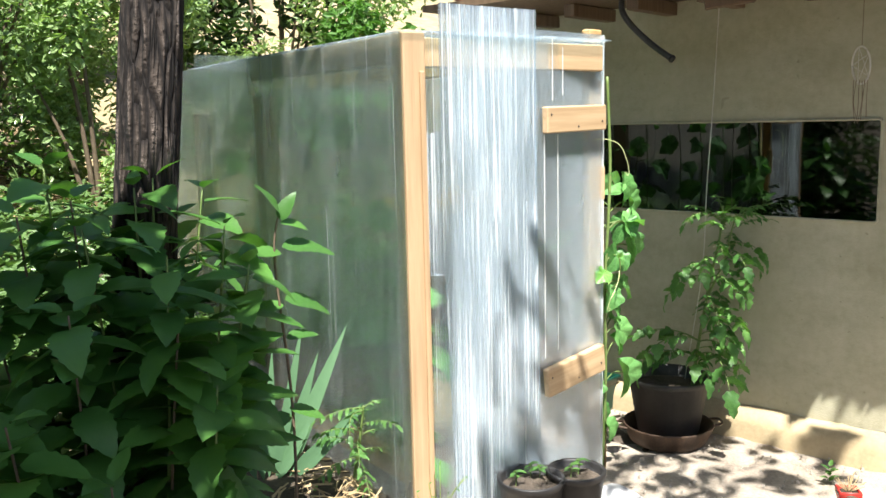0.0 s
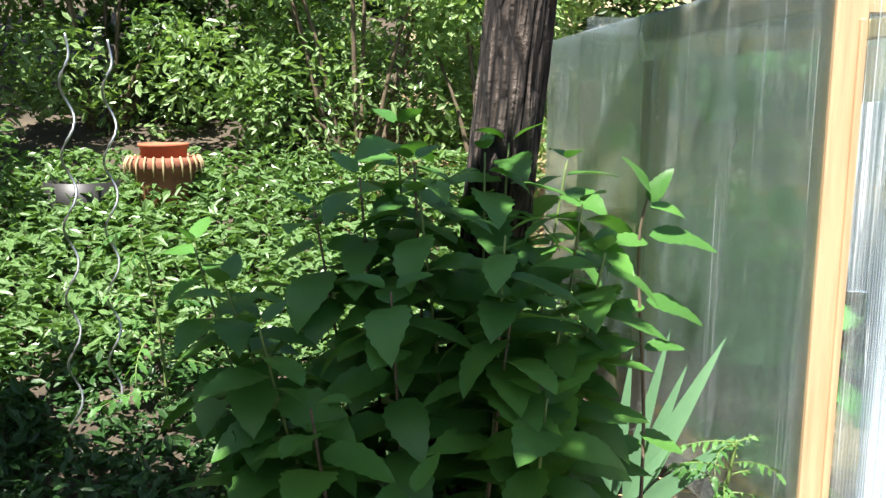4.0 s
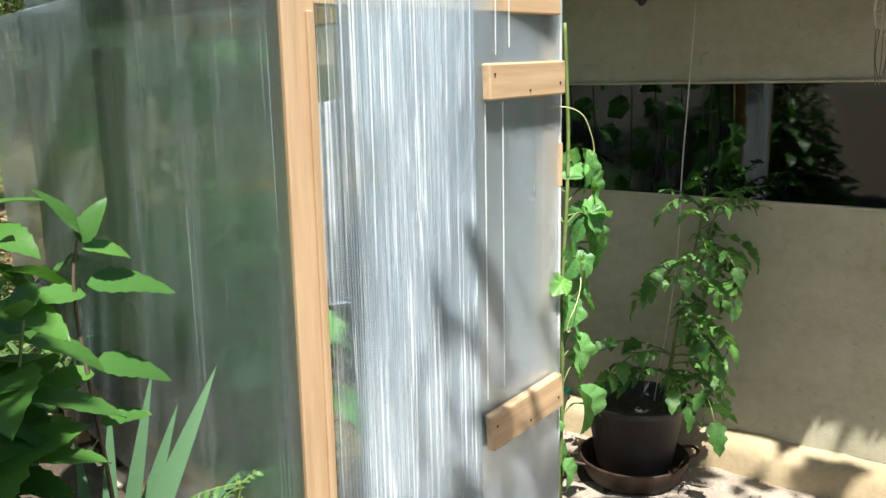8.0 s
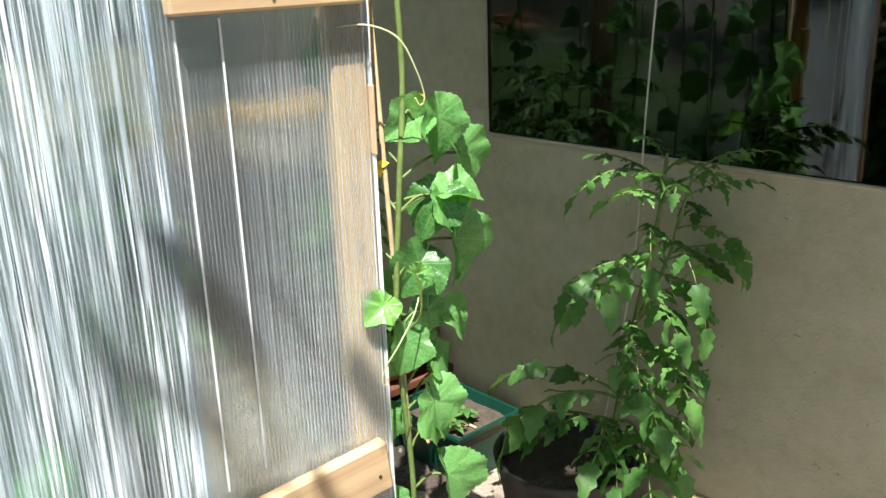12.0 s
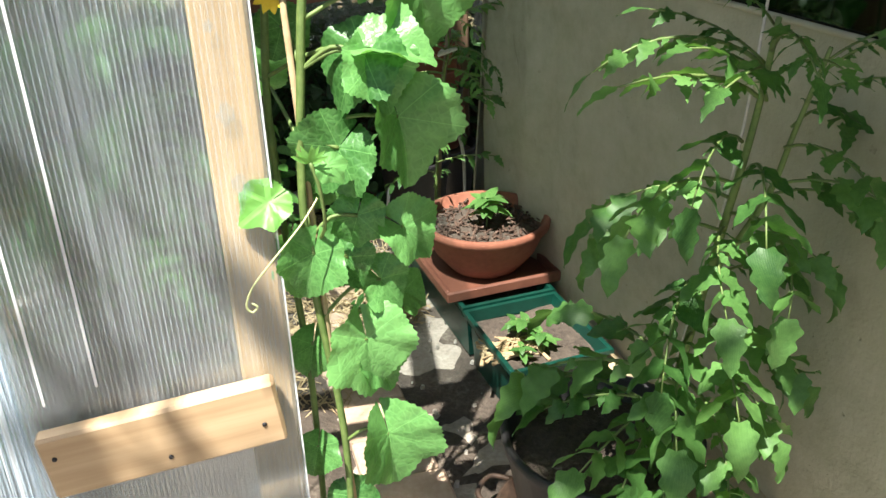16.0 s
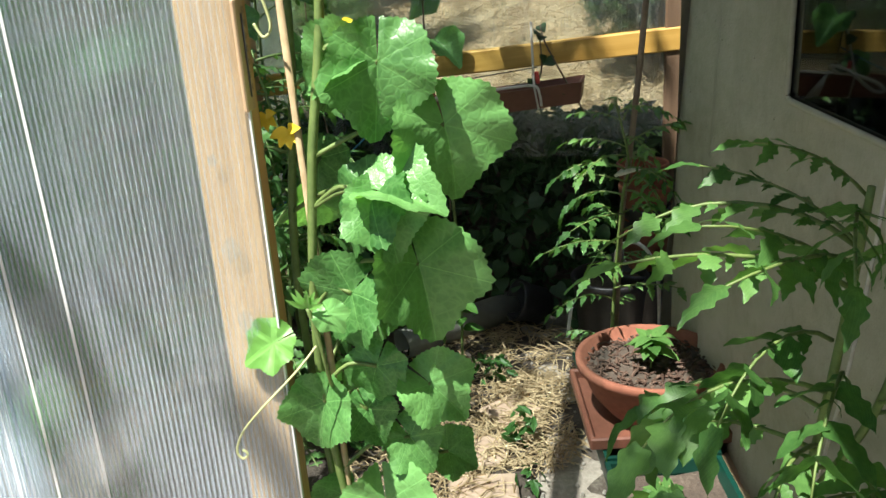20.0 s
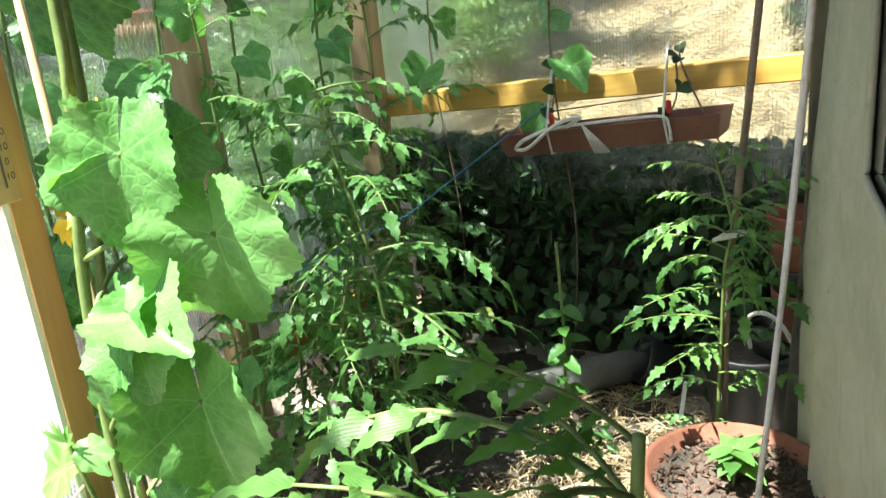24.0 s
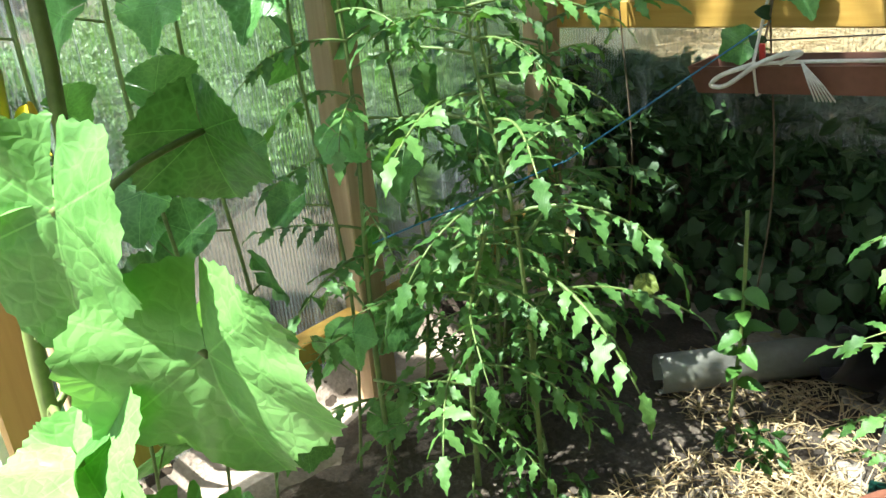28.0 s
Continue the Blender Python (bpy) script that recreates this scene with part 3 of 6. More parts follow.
def wavy_wall(s0, s1, z0, z1, holes=()):
    """Hand-trowelled plaster: a fine grid, gently uneven, with the window's recess left open and rounded."""
    ns, nz = int((s1 - s0) / 0.05), int((z1 - z0) / 0.05)
    ss = sorted({*[s0 + (s1 - s0) * i / ns for i in range(ns + 1)], *[v for h in holes for v in h[:2]]})
    zs = sorted({*[z0 + (z1 - z0) * j / nz for j in range(nz + 1)], *[v for h in holes for v in h[2:]]})
    verts, faces = [], []
    for z in zs:
        for s in ss:
            off = 0.012 * noise.noise((s * 1.1, z * 1.3, 7)) + 0.004 * noise.noise((s * 5, z * 5, 2))
            end = smooth(WL - 0.5, WL, s)
            off += 0.035 * smooth(3.2, 3.6, s) * noise.noise((s * 7, z * 0.9, 11)) + 0.006 * noise.noise((s * 14, z * 9, 5))
            for h0, h1, v0, v1 in holes:
                off *= smooth(0.0, 0.12, max(h0 - s, s - h1, v0 - z, z - v1, 0.0))
            off += 0.05 * end * (0.3 + 0.7 * (1 - smooth(0.2, 1.6, z))) - 0.02 * end
            verts.append((s, off, z))
    w = len(ss)
    for j in range(len(zs) - 1):
        for i in range(w - 1):
            cs, cz = (ss[i] + ss[i + 1]) / 2, (zs[j] + zs[j + 1]) / 2
            if any(h[0] < cs < h[1] and h[2] < cz < h[3] for h in holes):
                continue
            faces.append((j * w + i, (j + 1) * w + i, (j + 1) * w + i + 1, j * w + i + 1))
    return verts, faces


v, f = wavy_wall(0, WL, -0.1, 2.08, [(WIN_S0, WIN_S1, WIN_Z0, WIN_Z1)])
bm_wall = box(WL, 3.2, 2.15, 0.0, (WL / 2, -1.65, 0.925))
me = bpy.data.meshes.new("wall_core")
bm_wall.to_mesh(me)
bm_wall.free()
house = part("wall_house", pydata("wall_house", v, f, M_STUCCO), None, None, "", wall_m(0, 0))
tagged(house, "hand-trowelled cream lime plaster house wall in shade", "wall", kind="structure")
part("core", me, M_STUCCO, house)
# rounded end of the wall inside the greenhouse
endcap = [(WL - 0.02, 0.03), (WL + 0.03, 0.015), (WL + 0.05, -0.03), (WL + 0.05, -0.3)]
cv, cf = [], []
for j in range(13):
    z = -0.05 + 2.12 * j / 12
    swell = 0.035 * (1 - smooth(0.1, 0.9, z))
    for i, (s, o) in enumerate(endcap):
        cv.append((s + swell + 0.006 * noise.noise((z * 3, i, 4)), o + swell * 0.8, z))
cf = [(j * 4 + i, (j + 1) * 4 + i, (j + 1) * 4 + i + 1, j * 4 + i + 1) for j in range(12) for i in range(3)]
part("rounded_end", pydata("rounded_end", cv, cf, M_STUCCO), None, house)

window = thing("window_1", wall_m(0, 0), "long dark reflecting glass strip set in plaster", "window", kind="structure")
wc, wz = (WIN_S0 + WIN_S1) / 2, (WIN_Z0 + WIN_Z1) / 2
part("pane", box(WIN_S1 - WIN_S0 + 0.04, 0.008, WIN_Z1 - WIN_Z0 + 0.04, 0.0, (wc, -0.007, wz)), M_MIRROR, window)
# plaster lip rounded round the pane
lip = []
for k in range(4):
    cx, cz = ((WIN_S1, WIN_Z1), (WIN_S0, WIN_Z1), (WIN_S0, WIN_Z0), (WIN_S1, WIN_Z0))[k]
    sx, sz = ((-1, -1), (1, -1), (1, 1), (-1, 1))[k]
    r = 0.015
    for i in range(5):
        a = math.pi / 2 * (k + i / 4)
        lip.append((cx + sx * r + r * math.cos(a), 0.004 + 0.004 * noise.noise((k * 3, i, 1)), cz + sz * r + r * math.sin(a)))
lip.append(lip[0])
part("plaster_lip", tube_mesh("plaster_lip", lip, 0.006, M_STUCCO, 8), None, window)

PL_S0, PL_S1 = 1.78, 3.5
pv, pf = [], []
prof = [(-0.05, 0.085), (0.07, 0.08), (0.115, 0.06), (0.14, 0.0)]
n = 36
for i in range(n + 1):
    s = PL_S0 + (PL_S1 - PL_S0) * i / n
    grow = smooth(PL_S0 - 0.02, PL_S0 + 0.05, s)
    for k, (z, o) in enumerate(prof):
        pv.append((s + (0.02 * noise.noise((k, 5, 1)) if i == 0 else 0), o * (0.8 + 0.2 * grow) + 0.012 * noise.noise((s * 4, k, 2)), z * (0.75 + 0.25 * grow) + 0.015 * noise.noise((s * 5, k * 2, 8)) * (k > 0)))
pf = [(i * 4 + k, i * 4 + k + 1, (i + 1) * 4 + k + 1, (i + 1) * 4 + k) for i in range(n) for k in range(3)] + [(3, 2, 1, 0)]
tagged(part("baseboard", pydata("baseboard", pv, pf, M_PLINTH), None, None, "", wall_m(0, 0)), "rough ochre plaster kerb along the wall's foot", "kerb", kind="structure")

# roof over the wall: eaves board, rafters, tiles
roof = thing("roof", wall_m(0, 2.03), "overhanging tiled house eaves with dark soffit", "roof", kind="structure")
# step in the soffit is added to shape a sun patch on the wall
part("soffit", box(1.5, 0.56, 0.03, 0.0, (0.73, 0.21, 0.06)), M_OLDWOOD, roof)
part("soffit", box(2.4, 0.76, 0.03, 0.0, (2.682, 0.31, 0.064)), M_OLDWOOD, roof)
for i in range(12):
    part("rafter", box(0.06, 0.42, 0.06, 0.004, (0.15 + i * 0.34, 0.17, 0.015)), M_OLDWOOD, roof)
tile_pts = [(0.095 * math.cos(a), 0.0, 0.05 * math.sin(a)) for a in [math.pi * k / 8 for k in range(9)]]
tv = [(x, y, z) for y in (0.0, 0.4) for x, _, z in tile_pts] + [(x * 0.86, y, z * 0.8 - 0.003) for y in (0.0, 0.4) for x, _, z in tile_pts]
tf = [(k, k + 1, 9 + k + 1, 9 + k) for k in range(8)] + [(18 + k + 1, 18 + k, 27 + k, 27 + k + 1) for k in range(8)]
tf += [(9 + k, 9 + k + 1, 27 + k + 1, 27 + k) for k in range(8)] + [(k + 1, k, 18 + k, 18 + k + 1) for k in range(8)]
tile = pydata("tile", tv, tf, M_TERRA)
for i in range(17):
    part("tile", tile, None, roof, m=pose(0.35 + i * 0.2, 0.26, 0.1, 0, 0, 0))
    part("tile", tile, None, roof, m=pose(0.45 + i * 0.2, 0.24, 0.13, 0, 180, 0))

# pantiled slope climbing away behind the eaves
nt_, rv, rf = 160, [], []
for j in range(9):
    for i in range(nt_ + 1):
        rv.append((-0.1 + 4.1 * i / nt_, 0.1 - 0.42 * j, 0.11 + 0.11 * j + 0.03 * math.sin(i * 0.81) - 0.01 * (j % 2)))
rf = [(j * (nt_ + 1) + i, j * (nt_ + 1) + i + 1, (j + 1) * (nt_ + 1) + i + 1, (j + 1) * (nt_ + 1) + i) for j in range(8) for i in range(nt_)]
tagged(part("tile_field", pydata("tile_field", rv, rf, M_TERRA), None, roof), kind="stuff")

# ---- greenhouse ----
gh = thing("greenhouse", pose(0, 0, 0), "home-made lean-to greenhouse of pine and twin-wall polycarbonate", "greenhouse")
part("corner_post", box(0.09, 0.075, 1.83, 0.005, (0.033, 0.03, 0.915)), M_PINE, gh, "pale pine corner post with grey stains")
part("inner_strip", box(0.016, 0.012, 1.68, 0.003, (0.055, -0.0145, 0.86)), M_PINE, gh)
SL = 2.02                                                       # length of the long side
part("top_rail", box(0.06, 1.2, 0.095, 0.004), M_PINE_Y, gh, m=pose(0.018, 0.6 + 0.07, 1.778))
part("bottom_rail", box(0.06, SL, 0.08, 0.004), M_OCHRE, gh, m=pose(0.02, SL / 2 + 0.07, 0.26))
part("post", box(0.075, 0.09, 1.66, 0.004, (0.02, 1.2, 0.83)), M_PINE, gh)
part("post", box(0.075, 0.09, 1.6, 0.004, (0.02, SL - 0.02, 0.8)), M_PINE, gh)
part("head_rail", box(0.86, 0.05, 0.1, 0.004, (0.51, 0.03, 1.765)), M_PINE_H, gh)
sheet("side_sheet", 2.6, 1.69, 0.0105, M_SHEET, gh, pose(-0.024, 2.6, 0.14, 0, 0, -90))
sheet("end_sheet", 0.5, 1.8, 0.0105, M_SHEET, gh, pose(0.085, 0.0, 0.02), cast=False)


def loose_sheet(width, height, pitch, profile):
    """The overlapping sheet: left edge cut in steps (profile: height, inset)."""
    n = int(width / pitch) * 2
    verts, faces = [], []
    for side in (0, 1):
        for z, inset in profile:
            for i in range(n + 1):
                x = max(inset, width * i / n)
                warp = 0.008 * math.sin(z * 2.0 + x * 3) * smooth(0, 0.3, x)
                verts.append((x, side * 0.006 - (0.0008 if (i + side) % 2 else 0) * (1 - 2 * side) - warp, z))
    w, h = n + 1, len(profile)
    for side in (0, 1):
        for j in range(h - 1):
            for i in range(n):
                a = side * w * h + j * w + i
                q = (a, a + 1, a + w + 1, a + w)
                faces.append(q if side == 0 else q[::-1])
    for j in range(h - 1):
        faces.append((j * w, (j + 1) * w, w * h + (j + 1) * w, w * h + j * w))
        faces.append((j * w + n, w * h + j * w + n, w * h + (j + 1) * w + n, (j + 1) * w + n))
    return pydata("scratched_sheet", verts, faces, M_SHEET_LOOSE, False)


loose = loose_sheet(0.5, 1.93, 0.0078, [(0.02, 0.1), (0.35, 0.085), (0.7, 0.075), (0.99, 0.065), (0.995, 0.0), (1.49, 0.0), (1.495, 0.06), (1.93, 0.06)])
sheet("scratched_sheet", 0.5, 1.93, 0.0078, M_SHEET_LOOSE, gh, pose(0.073, -0.016, 0), "milky scratched overlapping polycarbonate sheet", False, loose, M_WEB_BRIGHT,
      lambda x, z: 0.008 * math.sin(z * 2.0 + x * 3) * smooth(0, 0.3, x), 0.1, 0.02)
door = sheet("door_sheet", 0.42, 1.84, 0.0078, M_SHEET_DOOR, gh, pose(0.563, -0.012, 0.02, 0, 0, 7.2), "clear polycarbonate sheet over the stile", False)
part("edge_strip", box(0.0025, 0.007, 1.84, 0.0, (0.4205, 0.003, 0.92)), M_EDGE, door)
part("stile", box(0.078, 0.045, 1.86, 0.005, (0, 0, 0.95)), M_STILE, gh, "knotty ochre-edged pine door stile", pose(0.935, 0.065, 0, 0, 0, 7.2))
for z, h, ang in ((1.53, 0.1, -1.2), (0.522, 0.115, -6.0)):
    bat = part("batten", box(0.36, 0.032, h, 0.005), M_PINE_H, gh, "short pale pine batten screwed across the sheet", pose(0.777, -0.005, z, 0, ang, 7.2))
    for dx, dz in ((-0.16, 0.02), (0.15, -0.015), (0.0, -0.03)):
        part("screw", lathe("screw", [(0, 0), (0.004, 0), (0.0035, 0.002), (0, 0.0025)], M_BLACKPOT, 8), None, bat, m=pose(dx, -0.0165, dz, 90, 0, 0))
# pale scuffs where something rubbed the door sheet
for k, (sx_, sz_, sw_, sh_) in enumerate(((0.372, 1.0, 0.012, 0.016), (0.378, 0.895, 0.011, 0.018), (0.365, 1.12, 0.006, 0.008))):
    ring = [(sx_ + sw_ * (1 + 0.4 * noise.noise((a * 1.7, k, 3))) * math.cos(a), -0.0022, sz_ + sh_ * (1 + 0.5 * noise.noise((a * 2.1, k, 7))) * math.sin(a)) for a in [2 * math.pi * i / 14 for i in range(14)]]
    part("scuff", pydata("scuff", ring + [(x, -0.0012, z) for x, _, z in ring], [tuple(range(14))] + [(i, (i + 1) % 14, 14 + (i + 1) % 14, 14 + i) for i in range(14)], M_WEB, False), None, door)
# narrow bright strips standing in for the white streak lines on the sheet
for x, z0, z1 in ((0.612, 0.6, 1.47), (0.69, 0.62, 1.47), (0.66, 1.6, 1.83), (0.72, 1.62, 1.8)):
    part("clear_tape", box(0.004, 0.001, z1 - z0, 0.0, (0, 0, (z0 + z1) / 2)), M_EDGE, gh, m=pose(x, -0.0155 + (x - 0.563) * 0.126, 0, 0, 0, 7.2))

# far end
part("far_rail", box(1.98, 0.045, 0.075, 0.004, (0, 0, 0)), M_OCHRE_H, gh, "ochre-stained cross rail", pose(1.02, 2.05, 0.99, 0, -4.7, 0))
sheet("far_sheet", 2.1, 1.28, 0.0105, M_SHEET_FAR, gh, pose(0.02, 2.078, 0.63))
part("far_post", box(0.07, 0.07, 1.8, 0.006, (1.54, 2.07, 0.9)), M_OLDWOOD, gh)
# roof
sheet("roof_sheet", 1.0, 2.12, 0.012, M_SHEET_ROOF, gh, pose(-0.02, -0.02, 1.834, -90, 0, 0), "pale translucent roof sheet")
part("roof_rafter", box(0.06, 2.2, 0.07, 0.004, (0.8, 1.15, 1.775)), M_OCHRE, gh)


# ---- plants ----
def aim(p, direction, up=(0, 0, 1), s=1.0, roll=0.0):
    """A pose whose y runs along direction, with z as near to up as may be."""
    y = Vector(direction).normalized()
    u = Vector(up)
    if abs(y.dot(u.normalized())) > 0.98:
        u = Vector((0.3, 0.9, 0.2))
    x = y.cross(u).normalized()
    z = x.cross(y)
    m = Matrix((x, y, z)).transposed().to_4x4() @ Matrix.Rotation(roll, 4, "Y")
    return Matrix.Translation(p) @ m @ Matrix.Scale(s, 4)


def join(*pieces):
    verts, faces = [], []
    for v, f in pieces:
        o = len(verts)
        verts += [tuple(q) for q in v]
        faces += [tuple(i + o for i in q) for q in f]
    return verts, faces


def mesh_of(me):
    return [v.co.copy() for v in me.vertices], [tuple(p.vertices) for p in me.polygons]


def bend(points, n=8):
    """A smooth curve through the points."""
    pts = [Vector(p) for p in points]
    out = []
    for i in range(len(pts) - 1):
        p0, p1, p2, p3 = pts[max(i - 1, 0)], pts[i], pts[i + 1], pts[min(i + 2, len(pts) - 1)]
        for k in range(n):
            t = k / n
            out.append(0.5 * ((2 * p1) + (p2 - p0) * t + (2 * p0 - 5 * p1 + 4 * p2 - p3) * t * t + (3 * p1 - p0 - 3 * p2 + p3) * t ** 3))
    return out + [pts[-1]]


HYD = [leaf_strip("leaf", 1.0, w, M_LEAF_HYD, "oval", d, 0.16, 0.02, 1, 7, s) for w, d, s in ((0.62, 0.6, 1), (0.68, 0.8, 2), (0.58, 0.4, 3), (0.64, 1.0, 4))]
CUC = [leaf_round("leaf", 1.0, M_LEAF_CUC, s, 0.34 + 0.16 * (s % 3), 0.2 + 0.16 * (s % 4)) for s in range(5)]


def tomato_leaf(seed, pairs, width, segs, shape="lobed"):
    """A compound leaf one metre long: a drooping stalk with lobed leaflets in pairs and one at the tip."""
    rng = random.Random(seed)
    droop = rng.uniform(0.6, 1.4) if segs < 22 else rng.uniform(1.0, 1.8)
    pts, pieces = [], []
    for i in range(9):
        t = i / 8
        a = droop * t
        pts.append(Vector((0.05 * math.sin(t * 3 + seed), math.sin(a) / droop, -(1 - math.cos(a)) / droop)))
    pieces.append(tube(pts, [0.014 - 0.009 * i / 8 for i in range(9)], 5))
    mats = [1] * len(pieces[0][1])
    for k, (t, sz) in enumerate(pairs):
        i = int(t * 8)
        p = pts[i].lerp(pts[i + 1], t * 8 - i)
        d = (pts[i + 1] - pts[i]).normalized()
        for side in (-1, 1):
            ln = sz * rng.uniform(0.8, 1.15)
            lf = leaf_strip("tmp", ln, ln * width, None, shape, rng.uniform(0.3, 1.1), 0.12, 0.05, 0, segs, rng.randint(0, 99))
            out = (d * 0.5 + Vector((side, 0, 0)) + Vector((0, 0, rng.uniform(-0.55, 0.2)))).normalized()
            m = aim(p, out, (0, 0.2, 1), 1.0, rng.uniform(-0.5, 0.5))
            v, f = mesh_of(lf)
            bpy.data.meshes.remove(lf)
            pieces.append(([m @ q for q in v], f))
            mats += [0] * len(f)
    lf = leaf_strip("tmp", pairs[-1][1] * 1.25, pairs[-1][1] * 1.2 * width, None, shape, 0.7, 0.12, 0.05, 0, segs, seed)
    v, f = mesh_of(lf)
    bpy.data.meshes.remove(lf)
    m = aim(pts[-1], pts[-1] - pts[-2], (0, 0.2, 1))
    pieces.append(([m @ q for q in v], f))
    mats += [0] * len(f)
    me = pydata("leaf", *join(*pieces), M_LEAF_TOM)
    me.materials.append(M_STEM)
    me.polygons.foreach_set("material_index", mats)
    return me


TOM = [tomato_leaf(s, ((0.2, 0.1), (0.32, 0.2), (0.46, 0.23), (0.58, 0.09), (0.66, 0.23), (0.82, 0.2)), 0.54, 20) for s in range(6)]
TOM_BROAD = [tomato_leaf(s + 20, ((0.26, 0.13), (0.42, 0.29), (0.53, 0.11), (0.68, 0.31), (0.84, 0.28)), 0.72, 24, "broad") for s in range(6)]
LEAFLET = [leaf_strip("leaf", 1.0, w, M_LEAF_TOM, "oval", d, 0.2, 0.02, 0, 5, s) for w, d, s in ((0.5, 0.6, 1), (0.6, 1.0, 2))]
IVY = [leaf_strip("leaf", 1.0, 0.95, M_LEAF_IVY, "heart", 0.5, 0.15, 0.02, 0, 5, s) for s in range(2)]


def tomato(name, stem_points, radius, count, size, label, seed, parent_label="", start=0.15, reach=None):
    """A tomato plant: a stem through the points, with compound leaves set round it."""
    rng = random.Random(seed)
    base = Vector(stem_points[0])
    plant = thing(name, Matrix.Translation(base), label, "plant")
    pts = bend([Vector(p) - base for p in stem_points])
    n = len(pts)
    part("stem", tube_mesh("stem", pts, [radius * (1 - 0.6 * i / n) for i in range(n)], M_STEM, 7), None, plant)
    ang = rng.uniform(0, 6.28)
    for k in range(count):
        t = start + (1 - start) * (k + rng.uniform(-0.3, 0.3)) / max(1, count - 1)
        t = min(0.999, max(0.03, t))
        i = int(t * (n - 1))
        p = pts[i]
        ang += 2.4 + rng.uniform(-0.4, 0.4)
        s = size * (0.62 + 0.6 * math.sin(math.pi * (0.15 + 0.75 * t))) * rng.uniform(0.75, 1.15)
        d = Vector((math.cos(ang), math.sin(ang), rng.uniform(0.1, 0.7)))
        part("leaf", TOM[rng.randrange(6)], None, plant, m=aim(p, d, (0, 0, 1), s, rng.uniform(-0.3, 0.3)))
    return plant


def shrub(seed=5):
    """The tall leafy shrub in front of the tree: upright stems with leaves in opposite pairs."""
    rng = random.Random(seed)
    base = Vector((-0.98, -0.02, 0.2))
    plant = thing("leafy_shrub", Matrix.Translation(base), "dark green shrub with large opposite pointed leaves in shade", "shrub")
    spots = [(-0.1, 0.0, 1.12), (0.1, 0.08, 1.14), (0.24, -0.02, 1.02), (-0.28, 0.06, 1.0), (-0.42, -0.02, 0.85), (0.02, -0.2, 0.98), (-0.2, -0.18, 0.86), (0.2, -0.22, 0.8),
             (-0.5, 0.18, 0.9), (-0.34, -0.26, 0.66), (0.1, -0.34, 0.7), (-0.05, 0.25, 1.2), (-0.12, -0.38, 0.55), (0.3, 0.3, 1.1), (-0.46, -0.12, 0.6), (-0.2, 0.1, 1.08), (0.15, 0.18, 1.16), (-0.35, -0.12, 0.78), (0.02, -0.28, 0.85), (0.25, -0.12, 0.92), (-0.05, -0.1, 1.05)]
    for n, (x, y, h) in enumerate(spots):
        lean = Vector((x * 0.45 + rng.uniform(-0.06, 0.06), y * 0.35 + rng.uniform(-0.06, 0.06), h))
        foot = Vector((x * 0.75, y * 0.8, ground_height(x + base.x, y + base.y) - base.z))
        pts = bend([foot, foot + lean * 0.5 + Vector((rng.uniform(-0.02, 0.02), rng.uniform(-0.02, 0.02), 0)), foot + lean])
        k = len(pts)
        part("stem", tube_mesh("stem", pts, [0.0058 - 0.0032 * i / k for i in range(k)], M_STEM if n % 3 else M_TWIG, 6), None, plant)
        turn = rng.uniform(0, 3.1)
        nodes = int(h / 0.062)
        for j in range(nodes):
            t = 0.2 + 0.8 * (j + 1) / nodes
            p = pts[min(k - 1, int(t * (k - 1)))]
            turn += math.pi / 2 + rng.uniform(-0.25, 0.25)
            size = 0.182 * (0.75 + 0.45 * math.sin(math.pi * min(1, t * 0.92))) * rng.uniform(0.8, 1.15)
            if j == nodes - 1:
                size *= 0.6
            for side in (0, math.pi):
                a = turn + side
                d = Vector((math.cos(a), math.sin(a), rng.uniform(-0.25, 0.35) if j < nodes - 1 else 0.8))
                part("leaf", HYD[rng.randrange(4)], None, plant, m=aim(p + d * 0.012, d, (0, 0, 1), size, rng.uniform(-0.35, 0.35)))
    return plant


shrub()

# one tall twig with sunlit leaves against the sheet
twig = thing("sunlit_shoot", pose(-0.53, -0.12, 0.17), "single shrub shoot with bright sunlit pointed leaves", "shrub")
tp = bend([(0, 0, 0), (0.01, 0.01, 0.5), (-0.02, 0.02, 0.95), (-0.0, 0.02, 1.1)])
part("stem", tube_mesh("stem", tp, [0.006 - 0.0035 * i / len(tp) for i in range(len(tp))], M_TWIG, 6), None, twig)
for z, dx, dy, dz, s in ((1.1, -0.6, -0.1, 1.0, 0.12), (1.08, 0.35, -0.2, 1.0, 0.1), (1.07, 0.9, -0.3, 0.1, 0.1), (1.0, 1.0, -0.35, 0.05, 0.17), (0.98, -1, 0.1, 0.2, 0.13), (0.84, 1.0, -0.25, -0.15, 0.16), (0.82, -0.9, 0.3, 0, 0.14), (0.72, 0.6, -0.3, 0.2, 0.1), (0.5, 0.8, -0.4, -0.2, 0.12), (0.48, -0.8, -0.3, 0, 0.13)):
    part("leaf", HYD[int(z * 100) % 4], None, twig, m=aim((0.0, 0.01, z), (dx, dy, dz), (0, -0.4, 1), s))

